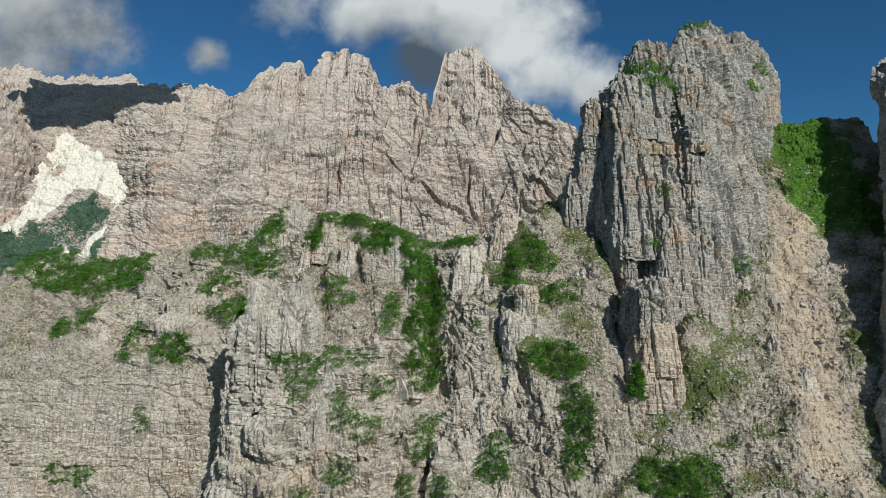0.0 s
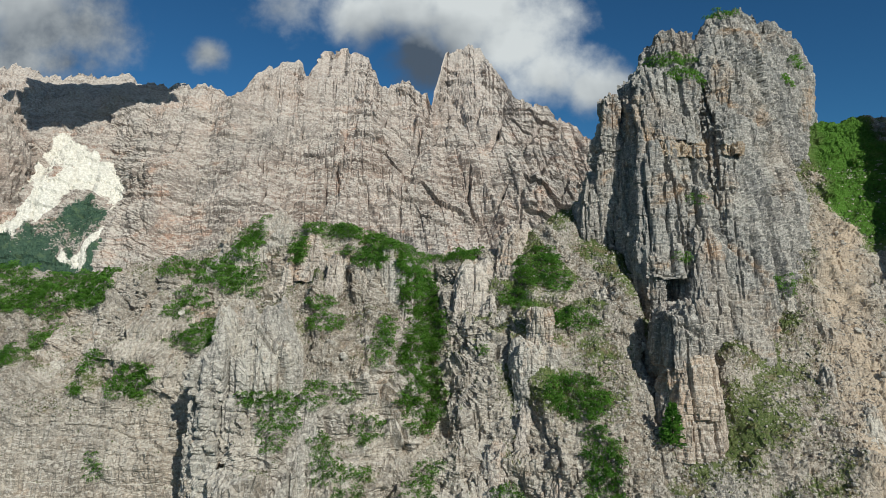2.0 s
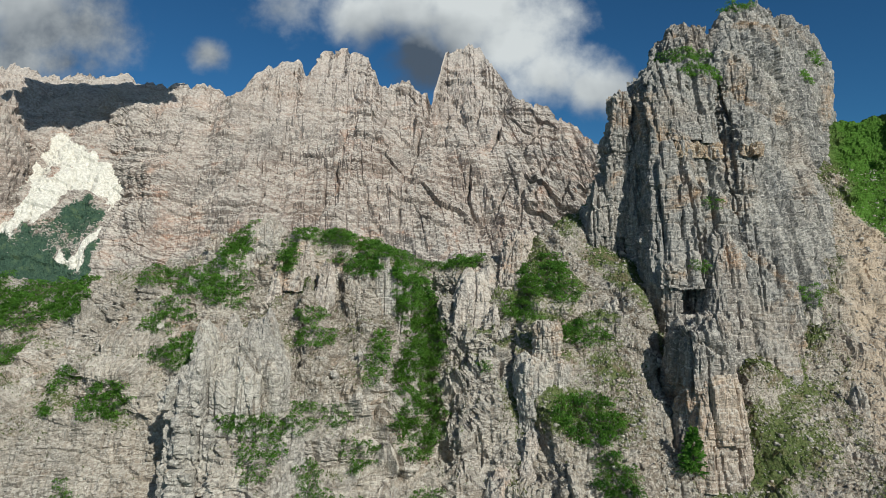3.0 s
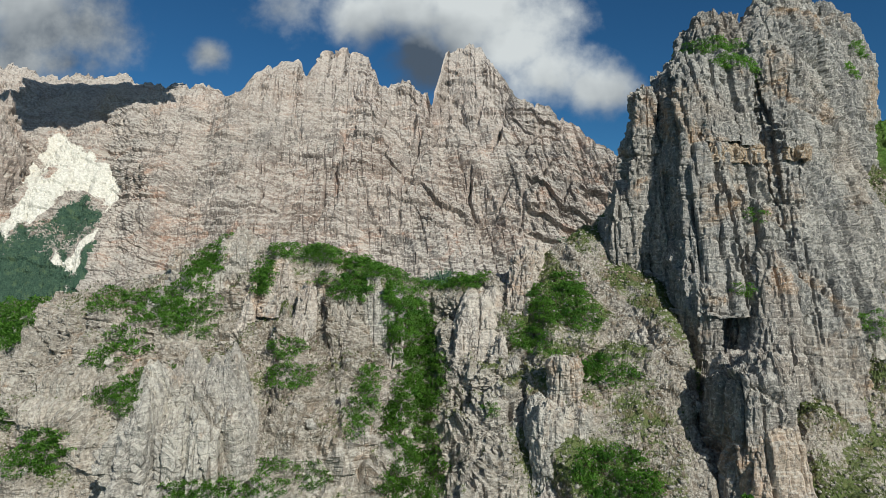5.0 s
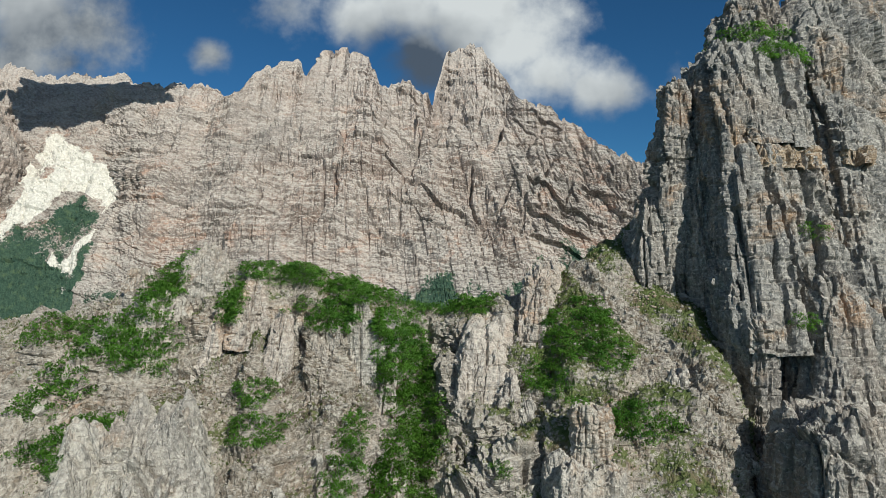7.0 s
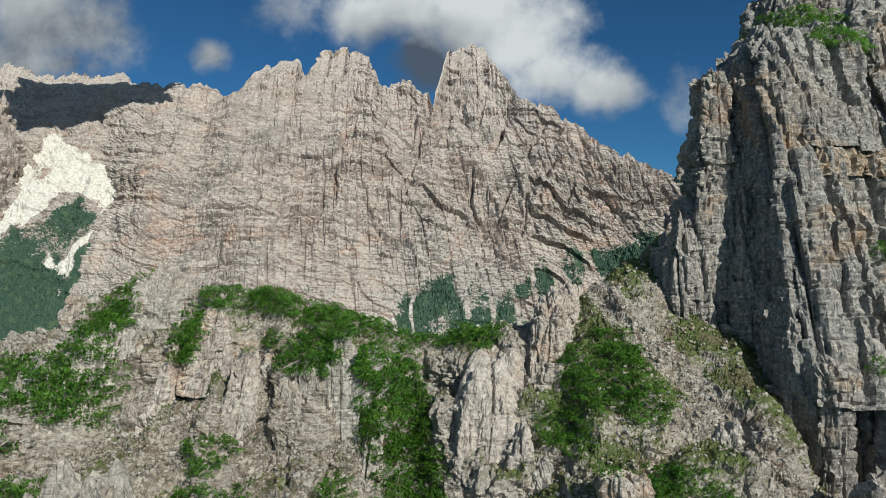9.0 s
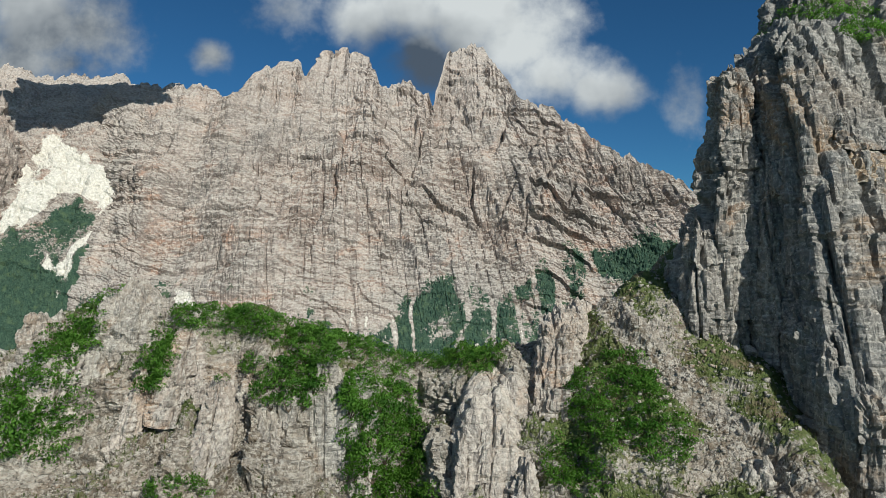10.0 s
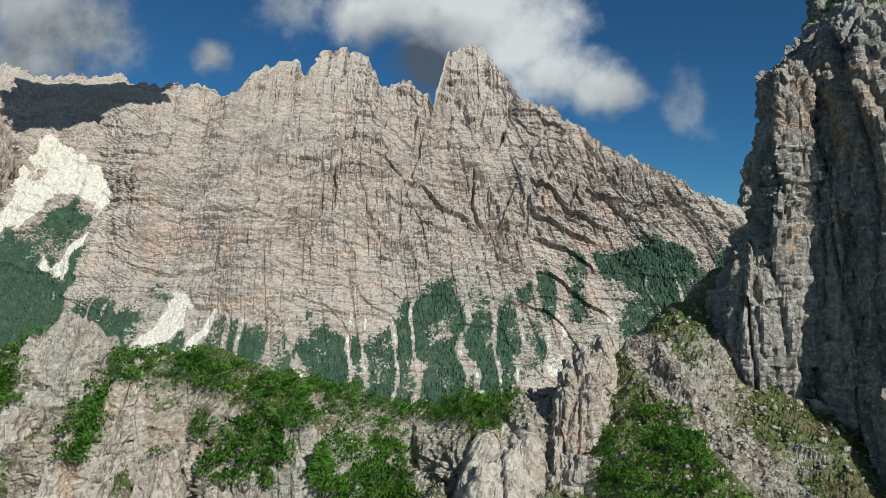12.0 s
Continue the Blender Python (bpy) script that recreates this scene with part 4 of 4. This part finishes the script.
mountain_wall("mountain", "far limestone massif with jagged summits and a wooded foot", (-0.62, 0.9), (860, 430), SKYLINE,
              lambda a: 1180 + 0 * a, lambda a: 2400 - 500 * np.clip(a - 0.1, 0, 1), 0, massif_cover, 9000,
              lambda a, rise: 180 * ease((np.interp(rise, (0.2, 0.31, 0.42, 0.5, 0.57, 0.63, 0.72, 0.85, 1.0), (-0.485, -0.475, -0.453, -0.427, -0.437, -0.46, -0.49, -0.475, -0.445)) - a) / 0.13),
              0.15, 760)
mountain_wall("mountain", "grey mountain ridge behind a pale scree basin", (-0.95, -0.46), (260, 330), (-950, 320, -760, 312, -700, 300, -628, 288, -560, 292, -528, 300, -500, 280, -440, 240),
              lambda a: 1265 + 0 * a, lambda a: 2490 + 0 * a, 7, cirque_cover, 2500, None, 0.15, 760)
mountain_wall("mountain", "hazy rock ridge on the horizon", (0.34, 0.62), (200, 90), (340, 60, 400, 70, 435, 92, 455, 86, 520, 62, 620, 40),
              lambda a: 3300 + 0 * a, lambda a: 4200 + 0 * a, 13, massif_cover)
shoulder = crag("mountain_spur", FAR, (-1420, 1650, -420), (-1350, 1750, 440), (240, 230), (120, 110), 2.6, 10, 1.0, 0.25, 30, 9.0, 53, 9.0, keep=False)
tagged(shoulder, "grey rock spur of the far range beside a pale scree bowl", "mountain spur")

# cumulus mesh added above the view, so that its shadow lies on the cirque ridge
def cumulus(name, at, size, seed):
    u, v = np.meshgrid(np.linspace(0, 2 * math.pi, 97)[:-1], np.linspace(0.02, math.pi - 0.02, 49), indexing="ij")
    way = np.stack([np.cos(u) * np.sin(v), np.sin(u) * np.sin(v), np.cos(v)], -1)
    heap = 1 + 0.45 * fractal(way[..., 0] * 2, way[..., 1] * 2, way[..., 2] * 2, 4, seed) + 0.25 * np.abs(fractal(way[..., 0] * 5, way[..., 1] * 5, way[..., 2] * 5, 3, seed + 1))
    p = np.array(at) + way * heap[..., None] * np.array(size) * np.where(way[..., 2:3] < 0, (1, 1, 0.5), (1, 1, 1))
    k = Nodes("cloud_white")
    return grid_mesh(name, p, k.finish(k.mix(k.span(k.noise(k.pos, 0.004, 5.0, 0.6), 0.35, 0.65), (0.74, 0.76, 0.79), (0.88, 0.88, 0.88))), closed=True, smooth=True)


tagged(cumulus("cumulus_cloud", (-960, 1640, 915), (270, 200, 120), 160), "white summer cumulus above the view, added to shade the far cirque ridge", "cloud", kind="stuff")

# valley floor, one sheet to the horizon
valley = grid_mesh("valley", np.stack(np.meshgrid(np.linspace(-4500, 4500, 40), np.linspace(-4500, 4500, 40), [-425.0], indexing="ij"), -1)[:, :, 0], VALLEY,
                   attributes={"wood": np.ones(1600), "scree": np.zeros(1600)})
tagged(valley, "wooded valley floor far below", "valley", kind="structure")


# ---- plants ----
def make_leaf(name, dark, light, dry, rough=0.6, through_light=0.55):
    k = Nodes(name)
    tone = k.noise(k.pos, 0.5, 3.0, 0.6)
    fine = k.noise(k.pos, 3.5, 3.0, 0.6)
    col = k.mix(k.span(k.op("ADD", tone, k.op("MULTIPLY", k.op("SUBTRACT", k.random(), 0.5), 0.35)), 0.32, 0.68), dark, light)
    col = k.mix(k.span(fine, 0.58, 0.75, 0.0, 0.5), col, dry)
    k.bsdf.inputs["Roughness"].default_value = rough
    mat = k.finish(col)
    if through_light:
        thin, both = k.nt.nodes.new("ShaderNodeBsdfTranslucent"), k.nt.nodes.new("ShaderNodeMixShader")
        k.put(col, thin.inputs["Color"])
        both.inputs[0].default_value = through_light
        k.nt.links.new(k.bsdf.outputs[0], both.inputs[1])
        k.nt.links.new(thin.outputs[0], both.inputs[2])
        k.nt.links.new(both.outputs[0], k.nt.nodes["Material Output"].inputs[0])
    return mat


PINE = make_leaf("pine_needles", (0.070, 0.195, 0.028), (0.165, 0.345, 0.052), (0.13, 0.20, 0.042))
LEAF = make_leaf("alder_leaves", (0.088, 0.215, 0.024), (0.165, 0.335, 0.050), (0.14, 0.20, 0.045))
GRASS = make_leaf("grass_blades", (0.06, 0.10, 0.02), (0.13, 0.16, 0.05), (0.19, 0.17, 0.08), 0.8)
BARK = make_leaf("bark", (0.05, 0.035, 0.025), (0.11, 0.085, 0.06), (0.13, 0.11, 0.09), 0.9, 0.0)


def mesh_from(name, verts, faces, material):
    me = bpy.data.meshes.new(name)
    me.from_pydata([tuple(v) for v in verts], [], faces)
    me.materials.append(material)
    return me


def blade(verts, faces, at, way, long, wide, rnd, out=None):
    """One flat needle spray or leaf from at along way, its upper side turned towards out."""
    side = way.cross(Vector((rnd.uniform(-1, 1), rnd.uniform(-1, 1), rnd.uniform(-1, 1)))).normalized() * wide * 0.5
    if out is not None and way.cross(side).dot(out) < 0:
        side = -side
    i = len(verts)
    mid = at + way * long * 0.55
    verts += [at, mid - side, at + way * long, mid + side]
    faces.append((i, i + 1, i + 2, i + 3))


def soft_leaves(me, centre=(0, 0, -0.1)):
    """Leaves that catch the light as one rounded mass."""
    co = np.empty(len(me.vertices) * 3, np.float32)
    me.vertices.foreach_get("co", co)
    n = co.reshape(-1, 3) - np.array(centre)
    n = n / np.maximum(np.linalg.norm(n, axis=1, keepdims=True), 1e-6)
    flat = np.empty(len(me.polygons) * 3, np.float32)
    me.polygons.foreach_get("normal", flat)
    n = 0.7 * n + 0.5 * np.repeat(flat.reshape(-1, 3), 4, axis=0)
    n = n / np.maximum(np.linalg.norm(n, axis=1, keepdims=True), 1e-6)
    me.polygons.foreach_set("use_smooth", np.full(len(me.polygons), True))
    me.normals_split_custom_set_from_vertices([tuple(v) for v in n])


def shrub_meshes(name, material, seed, sprays, blades, long, wide, up):
    """A low shrub about 1 m in radius: bent stems from one root and a domed, uneven crown of sprays with gaps."""
    rnd = random.Random(seed)
    sv, sf, cv, cf = [], [], [], []
    lobes = [(Vector((math.cos(a) * r, math.sin(a) * r, rnd.uniform(0.42, 0.75))), rnd.uniform(0.34, 0.58))
             for a, r in ((rnd.uniform(0, 6.28), rnd.uniform(0.15, 0.75)) for _ in range(9))]
    for tip, _ in lobes:
        prev, w0 = Vector((0, 0, -0.4)), 0.05
        for s in (0.4, 1.0):
            cur = Vector((tip.x * s, tip.y * s, -0.4 + (tip.z + 0.4) * s ** 1.4))
            w1 = 0.05 * (1.1 - s)
            i = len(sv)
            for q, w in ((prev, w0), (cur, w1)):
                sv += [q + Vector((w, 0, 0)), q + Vector((-0.5 * w, 0.87 * w, 0)), q + Vector((-0.5 * w, -0.87 * w, 0))]
            sf += [(i, i + 1, i + 4, i + 3), (i + 1, i + 2, i + 5, i + 4), (i + 2, i, i + 3, i + 5)]
            prev, w0 = cur, w1
    for n in range(sprays):
        centre, r = lobes[n % len(lobes)]
        d = Vector((rnd.gauss(0, 1), rnd.gauss(0, 1), rnd.gauss(0.35, 0.9))).normalized()
        at = centre + d * r * rnd.uniform(0.55, 1.0)
        way = (d + Vector((0, 0, up))).normalized()
        for _ in range(blades):
            w = (way + Vector((rnd.uniform(-1, 1), rnd.uniform(-1, 1), rnd.uniform(-0.6, 1))) * 0.55).normalized()
            blade(cv, cf, at, w, long * rnd.uniform(0.7, 1.25), wide * rnd.uniform(0.7, 1.2), rnd, d)
    crown = mesh_from("crown", cv, cf, material)
    soft_leaves(crown)
    return mesh_from("stem", sv, sf, BARK), crown


def shrub(name, label, category, meshes):
    root = tagged(new(name), label, category)
    for me in meshes:
        ob = new(me.name, me)
        ob.parent = root
    return root


PINES = [shrub_meshes("pine", PINE, 200 + i, 140, 5, 0.21, 0.075, 1.0) for i in range(4)]
ALDERS = [shrub_meshes("alder", LEAF, 220 + i, 140, 5, 0.16, 0.11, 0.3) for i in range(3)]

# the front of all near rock, seen along the slope: for each cell across and up, the first point
CELL = 0.45
pts = np.concatenate([s[0] for s in SURFACE])
nrm = np.concatenate([s[1] for s in SURFACE])
up_cell = np.round((pts[:, 2] + 0.1 * (pts[:, 1] - 150)) / CELL).astype(int)
across_cell = np.round(pts[:, 0] / CELL).astype(int)
order = np.argsort(-pts[:, 1])
FRONT = dict(zip(zip(across_cell[order].tolist(), up_cell[order].tolist()), order.tolist()))
THICKETS = {}


def thickets(place, *rows):
    """across, up, half width, half height of each thicket"""
    THICKETS[place] = rows


thickets("field", (-98.5, -6.2, 15, 6), (-118, -1.8, 8, 5), (-108, -7.2, 9, 4), (-86, -5.6, 8, 5), (-94, -16.5, 2.2, 5), (-62.7, -24.9, 3.7, 3.7), (-74, -21.1, 2.7, 2.5), (-93.4, -20.6, 2.8, 2.1), (-74.8, -26.4, 2.4, 1.1), (-67, -40.8, 1.9, 2.8), (-81.3, -51.7, 5.6, 2.7), (-63.6, -25.4, 4.2, 3))
thickets("left", (-62.5, -0.5, 4, 2.5), (-56, -9.4, 3.7, 3.7), (-45.8, 7.6, 2.5, 3.5), (-48, -1.4, 5.5, 4.5), (-52, -16.9, 5.5, 2.2), (-46, -14.3, 4, 2), (-34.7, 4.7, 2.2, 4), (-48.6, -3.8, 4, 3.5), (-55, -1.9, 3.5, 3), (-47, 5.6, 3, 4), (-45, 12.8, 1.6, 1), (-46, -5, 3.5, 3.0), (-50, -15, 4.5, 2.5))
thickets("crest", (-29.5, 9.7, 4.8, 1.7), (-19.5, 8.3, 4, 1.5), (-9, 6.2, 6.5, 1.6), (4, 5.1, 5.5, 1.7), (-17, 1.8, 4, 2.8), (-22.4, 3.5, 2.2, 1.1), (-14, 5.2, 3, 1.5), (-34, 3.8, 2.3, 3.2), (-2, 5.0, 4.5, 1.5), (-24.5, 9.2, 3, 1.3), (-14, 7.2, 3, 1.3), (-9, 4.8, 5, 1.6), (-2, 3.6, 5, 1.4), (4, 3.4, 5, 1.4), (-17, 6.8, 4, 1.4), (-26, 8.2, 5, 1.6))
thickets("gully", (-6.5, -3.8, 4.3, 4), (-5.5, -8.0, 4.3, 4), (-3.6, -14.3, 4.5, 5), (-5, -20.0, 4, 4.5), (-4, -28.7, 4.5, 5.5), (-12.4, -16.6, 2, 5), (-7, 0.5, 4, 2.5), (-4.7, -44.4, 2.7, 3), (-3, -40.1, 2.2, 2.5), (-0.5, -51.7, 2.1, 2.3), (-7.8, -51.2, 1.7, 2))
thickets("buttress", (-27, -8.9, 3.4, 1.6), (-24.3, -13.2, 3.7, 1.8), (-32.3, -25.9, 3.5, 1.4), (-24, -26.2, 2.7, 2.2), (-28.5, -29.6, 2.9, 4.1), (-18, -26.3, 2.1, 1.8), (-14.4, -32.4, 3.3, 2.4), (-21.5, -33.8, 2.1, 1.6), (-20.3, -37.7, 2.3, 2.8), (-15.8, -39.9, 2.3, 2.8), (-20.4, -47.2, 2.7, 2.2), (-26.8, -50.6, 1.5, 1.5))
thickets("right", (24.3, 1.6, 3.4, 3.6), (25.7, -3.5, 3.5, 2.8), (19.5, -1.2, 2.5, 4), (16, -7.5, 3.2, 2.6), (27.5, -12.4, 4.2, 2.6), (25.5, -27.1, 6, 4), (28, -34.9, 3, 3), (27.3, -41.0, 3.2, 3.5), (26, -46.6, 2.3, 2.3), (41, -48.1, 4.5, 3), (48.5, -47.4, 4.5, 3.4), (10, -48.3, 3.2, 3), (11.3, -43.8, 2.4, 2), (8.1, -18.9, 1.1, 1.1))
thickets("tower", (75.4, -4.7, 2.6, 2.6), (57.7, 15.0, 1.6, 1.3), (62, 57.0, 7, 2.6), (62.5, 49.3, 6.5, 2.4), (79, 73.5, 4, 2), (98, 54.5, 3.5, 2), (104, 62.5, 3.5, 2), (52, 1.0, 2, 1))


def settle(across, up, half_w, half_h, gap, rnd, spots):
    """Spots on the front of the rock inside an uneven ellipse, no nearer to one another than gap."""
    found = []
    for _ in range(int(60 * half_w * half_h / gap ** 2) + 40):
        a, r = rnd.uniform(0, 6.283), math.sqrt(rnd.random()) * rnd.uniform(0.85, 1.12)
        key = (round((across + math.cos(a) * r * half_w) / CELL), round((up + math.sin(a) * r * half_h) / CELL))
        i = FRONT.get(key)
        if i is None:
            continue
        p = Vector(pts[i])
        if all((p - q).length > gap for q in found) and all((p - q).length > 0.6 * gap for q, *_ in spots[-60:]):
            found.append(p)
    return found


rnd = random.Random(11)
spots = []
for place, rows in THICKETS.items():
    for across, up, half_w, half_h in rows:
        size = min(1.4, 0.62 + 0.18 * min(half_w, half_h))
        leafy = place == "buttress" or (place == "gully" and rnd.random() < 0.6) or (place in ("left", "field") and rnd.random() < 0.25)
        for p in settle(across, up, half_w * 0.9, half_h * 0.9, size * (0.85 if place in ("gully", "right", "crest") else 1.0), rnd, spots):
            spots.append((p, size * rnd.uniform(0.75, 1.3), leafy, place))
spots.sort(key=lambda s: -s[1] - (1.0 if s[3] in ("crest", "gully", "right") else 0.0))
stock = {}
for leafy, kinds, name, label in ((False, PINES, "dwarf_pine", "low dense dark green dwarf pine on the rocky slope"), (True, ALDERS, "alder_shrub", "low bright green leafy alder shrub on a rock ledge")):
    stock[leafy] = [shrub(name, label, "shrub", m) for m in kinds]
    for s in stock[leafy]:
        tagged(s, group="shrubs on the hillside")
used = set()
loose_v, loose_f, loose_w, loose_n = [], [], [], 0
small = shrub_meshes("small", PINE, 260, 76, 3, 0.24, 0.105, 0.9)[1]
small_v = np.array([v.co for v in small.vertices])
small_f = np.array([list(f.vertices) for f in small.polygons])
small_n = np.array([v.vector for v in small.corner_normals]).reshape(-1, 3)
small_n = small_n[np.argsort(small_f.reshape(-1))]
for n, (p, size, leafy, place) in enumerate(spots):
    turn = rnd.uniform(0, 360)
    m = pose(p.x, p.y, p.z - 0.1 * size, rnd.uniform(-8, 14), rnd.uniform(-8, 8), turn)
    if n < 300:
        root = rnd.choice(stock[leafy])
        if root in used:
            root = copy_thing(root, m)
        else:
            used.add(root)
            root.matrix_basis = m
        root.scale = (size, size, size * rnd.uniform(0.8, 1.15))
    else:
        c, s = math.cos(radians(turn)), math.sin(radians(turn))
        v = small_v * size
        loose_v.append(np.stack([v[:, 0] * c - v[:, 1] * s + p.x, v[:, 0] * s + v[:, 1] * c + p.y, v[:, 2] + p.z - 0.1], -1))
        w = small_n
        loose_w.append(np.stack([w[:, 0] * c - w[:, 1] * s, w[:, 0] * s + w[:, 1] * c, w[:, 2]], -1))
        loose_f.append(small_f + loose_n)
        loose_n += len(v)
for leafy in stock:
    for root in stock[leafy]:
        if root not in used:
            root.matrix_basis = pose(-90, 165, -9)


if loose_v:
    scrub = quads_object("scrub", np.concatenate(loose_v), np.concatenate(loose_f), PINE)
    scrub.data.polygons.foreach_set("use_smooth", np.full(len(scrub.data.polygons), True))
    scrub.data.normals_split_custom_set_from_vertices(np.concatenate(loose_w).tolist())
    tagged(scrub, "small dark green pine scrub scattered over ledges", "scrub", kind="stuff")


def conifer(at, high, seed):
    """A slim young conifer: tapered trunk and whorls of drooping boughs."""
    r = random.Random(seed)
    root = tagged(new("conifer"), "slim young green conifer growing from a rocky gully", "tree", "young conifers")
    root.matrix_basis = pose(*at)
    tv, tf, cv, cf = [], [], [], []
    for j in range(9):
        f = j / 8
        for a in range(6):
            w = 0.022 * high * (1 - 0.95 * f)
            tv.append((math.cos(a * 1.047) * w + 0.02 * math.sin(3 * f), math.sin(a * 1.047) * w, -0.4 + f * (high + 0.4)))
    for j in range(8):
        for a in range(6):
            tf.append((j * 6 + a, j * 6 + (a + 1) % 6, j * 6 + 6 + (a + 1) % 6, j * 6 + 6 + a))
    for j in range(34):
        f = 0.10 + 0.88 * j / 33
        reach = high * (0.27 * (1 - f) ** 0.8 + 0.02) * r.uniform(0.75, 1.15)
        for _ in range(5):
            a = r.uniform(0, 6.283)
            way = Vector((math.cos(a), math.sin(a), r.uniform(-0.25, 0.3)))
            for s in range(5):
                at_b = Vector((0, 0, f * high)) + way * reach * (0.2 + 0.2 * s)
                for _ in range(2):
                    w = (way + Vector((r.uniform(-1, 1), r.uniform(-1, 1), r.uniform(-0.5, 0.7))) * 0.7).normalized()
                    blade(cv, cf, at_b, w, 0.085 * high * r.uniform(0.7, 1.2), 0.035 * high, r)
    for name, v, fcs, mat in (("trunk", tv, tf, BARK), ("crown", cv, cf, PINE)):
        ob = new(name, mesh_from(name, v, fcs, mat))
        ob.parent = root
    return root


def front(across, up):
    """The first point of rock near that place."""
    for ring in range(6):
        for da in range(-ring, ring + 1):
            for du in range(-ring, ring + 1):
                i = FRONT.get((round(across / CELL) + da, round(up / CELL) + du))
                if i is not None:
                    return pts[i]
    return np.array((across, 160.0, up))


conifer(front(-9.9, -1.5), 4.6, 1)
conifer(front(40.5, -34.5), 8.0, 2)
conifer(front(-8.0, -3.0), 3.0, 3)

# ---- grass, stones and boulders ----
gp, gn = SURFACE[0]
rs = np.random.RandomState(4)
turf, scree = GROUND_COVER


def scatter(weight, count):
    weight = np.clip(weight, 0, None)
    return rs.choice(len(gp), count, replace=False, p=weight / weight.sum())


pick = scatter(np.clip(turf - 0.15, 0, 0.6) * (gp[:, 1] < 186), 16000)
base = gp[pick]
tuft_v, blades_each = [], 3
for _ in range(blades_each):
    a = rs.uniform(0, 6.283, len(pick))
    long, lean = rs.uniform(0.25, 0.6, len(pick)), rs.uniform(0.1, 0.7, len(pick))
    way = np.stack([np.cos(a) * lean, np.sin(a) * lean, np.ones(len(pick))], -1)
    side = np.stack([-np.sin(a), np.cos(a), np.zeros(len(pick))], -1) * 0.09
    root = base + np.stack([np.cos(a), np.sin(a), a * 0], -1) * 0.12 - np.array((0, 0, 0.05))
    tuft_v.append(np.stack([root - side, root + side, root + way * long[:, None]], 1))
tuft_v = np.concatenate(tuft_v).reshape(-1, 3)
tagged(quads_object("grass", tuft_v, np.arange(len(tuft_v)).reshape(-1, 3), GRASS), "tufts of mountain grass between the rocks", "grass", kind="stuff")


def stone_shape(r):
    """A small angular stone about 1 m across."""
    c = np.array([(x, y, z) for x in (-1, 1) for y in (-1, 1) for z in (-1, 1)], float) * r.uniform(0.25, 0.6, (8, 3))
    f = np.array(((0, 1, 3, 2), (4, 6, 7, 5), (0, 4, 5, 1), (2, 3, 7, 6), (0, 2, 6, 4), (1, 5, 7, 3)))
    return c, f


shapes = [stone_shape(rs) for _ in range(10)]
pick = scatter((np.clip(scree, 0, 1) + 0.12) * np.clip(gn[:, 2] - 0.25, 0, 1) * (gp[:, 1] < 182), 17000)
sv, sf = [], []
for n, i in enumerate(pick):
    c, f = shapes[n % 10]
    size = 0.18 + 0.36 * rs.rand() ** 3 + (0.40 if rs.rand() < 0.07 else 0)
    a = rs.uniform(0, 6.283)
    q = c * size * np.array((1, rs.uniform(0.6, 1.1), rs.uniform(0.5, 0.9)))
    sv.append(np.stack([q[:, 0] * math.cos(a) - q[:, 1] * math.sin(a), q[:, 0] * math.sin(a) + q[:, 1] * math.cos(a), q[:, 2]], -1) + gp[i] + gn[i] * 0.05)
    sf.append(f + 8 * n)
tagged(quads_object("stones", np.concatenate(sv), np.concatenate(sf), ROCK), "pale angular limestone rubble on the slopes", "rubble", kind="stuff")


def boulder(at, size, seed):
    """A broken angular block."""
    r = random.Random(seed)
    bm = bmesh.new()
    bmesh.ops.create_icosphere(bm, subdivisions=2, radius=1.0)
    cuts = [(Vector((r.gauss(0, 1), r.gauss(0, 1), r.gauss(0, 1))).normalized(), r.uniform(0.36, 0.66)) for _ in range(11)]
    for v in bm.verts:
        for n, d in cuts:
            over = v.co.dot(n) - d
            if over > 0:
                v.co -= n * over
        v.co += v.co.normalized() * noise.noise(v.co * 2.3 + Vector((seed, 0, 0))) * 0.08
        v.co *= size
    me = bpy.data.meshes.new("boulder")
    bm.to_mesh(me)
    bm.free()
    me.materials.append(ROCK)
    ob = tagged(new("boulder", me), "pale angular limestone boulder lying on the slope", "boulder", "boulders on the slope")
    ob.matrix_basis = pose(at[0], at[1], at[2] + 0.25 * size, r.uniform(0, 360), r.uniform(0, 360), r.uniform(0, 360))
    return ob


for n, i in enumerate(scatter((np.clip(scree, 0, 1) + 0.1) * np.clip(gn[:, 2] - 0.3, 0, 1) * (gp[:, 1] < 175) * (np.abs(gp[:, 0]) < 100) * (np.abs(gp[:, 0] - 21) > 12), 70)):
    boulder(gp[i], 0.45 + 0.9 * rs.rand() ** 2, n)
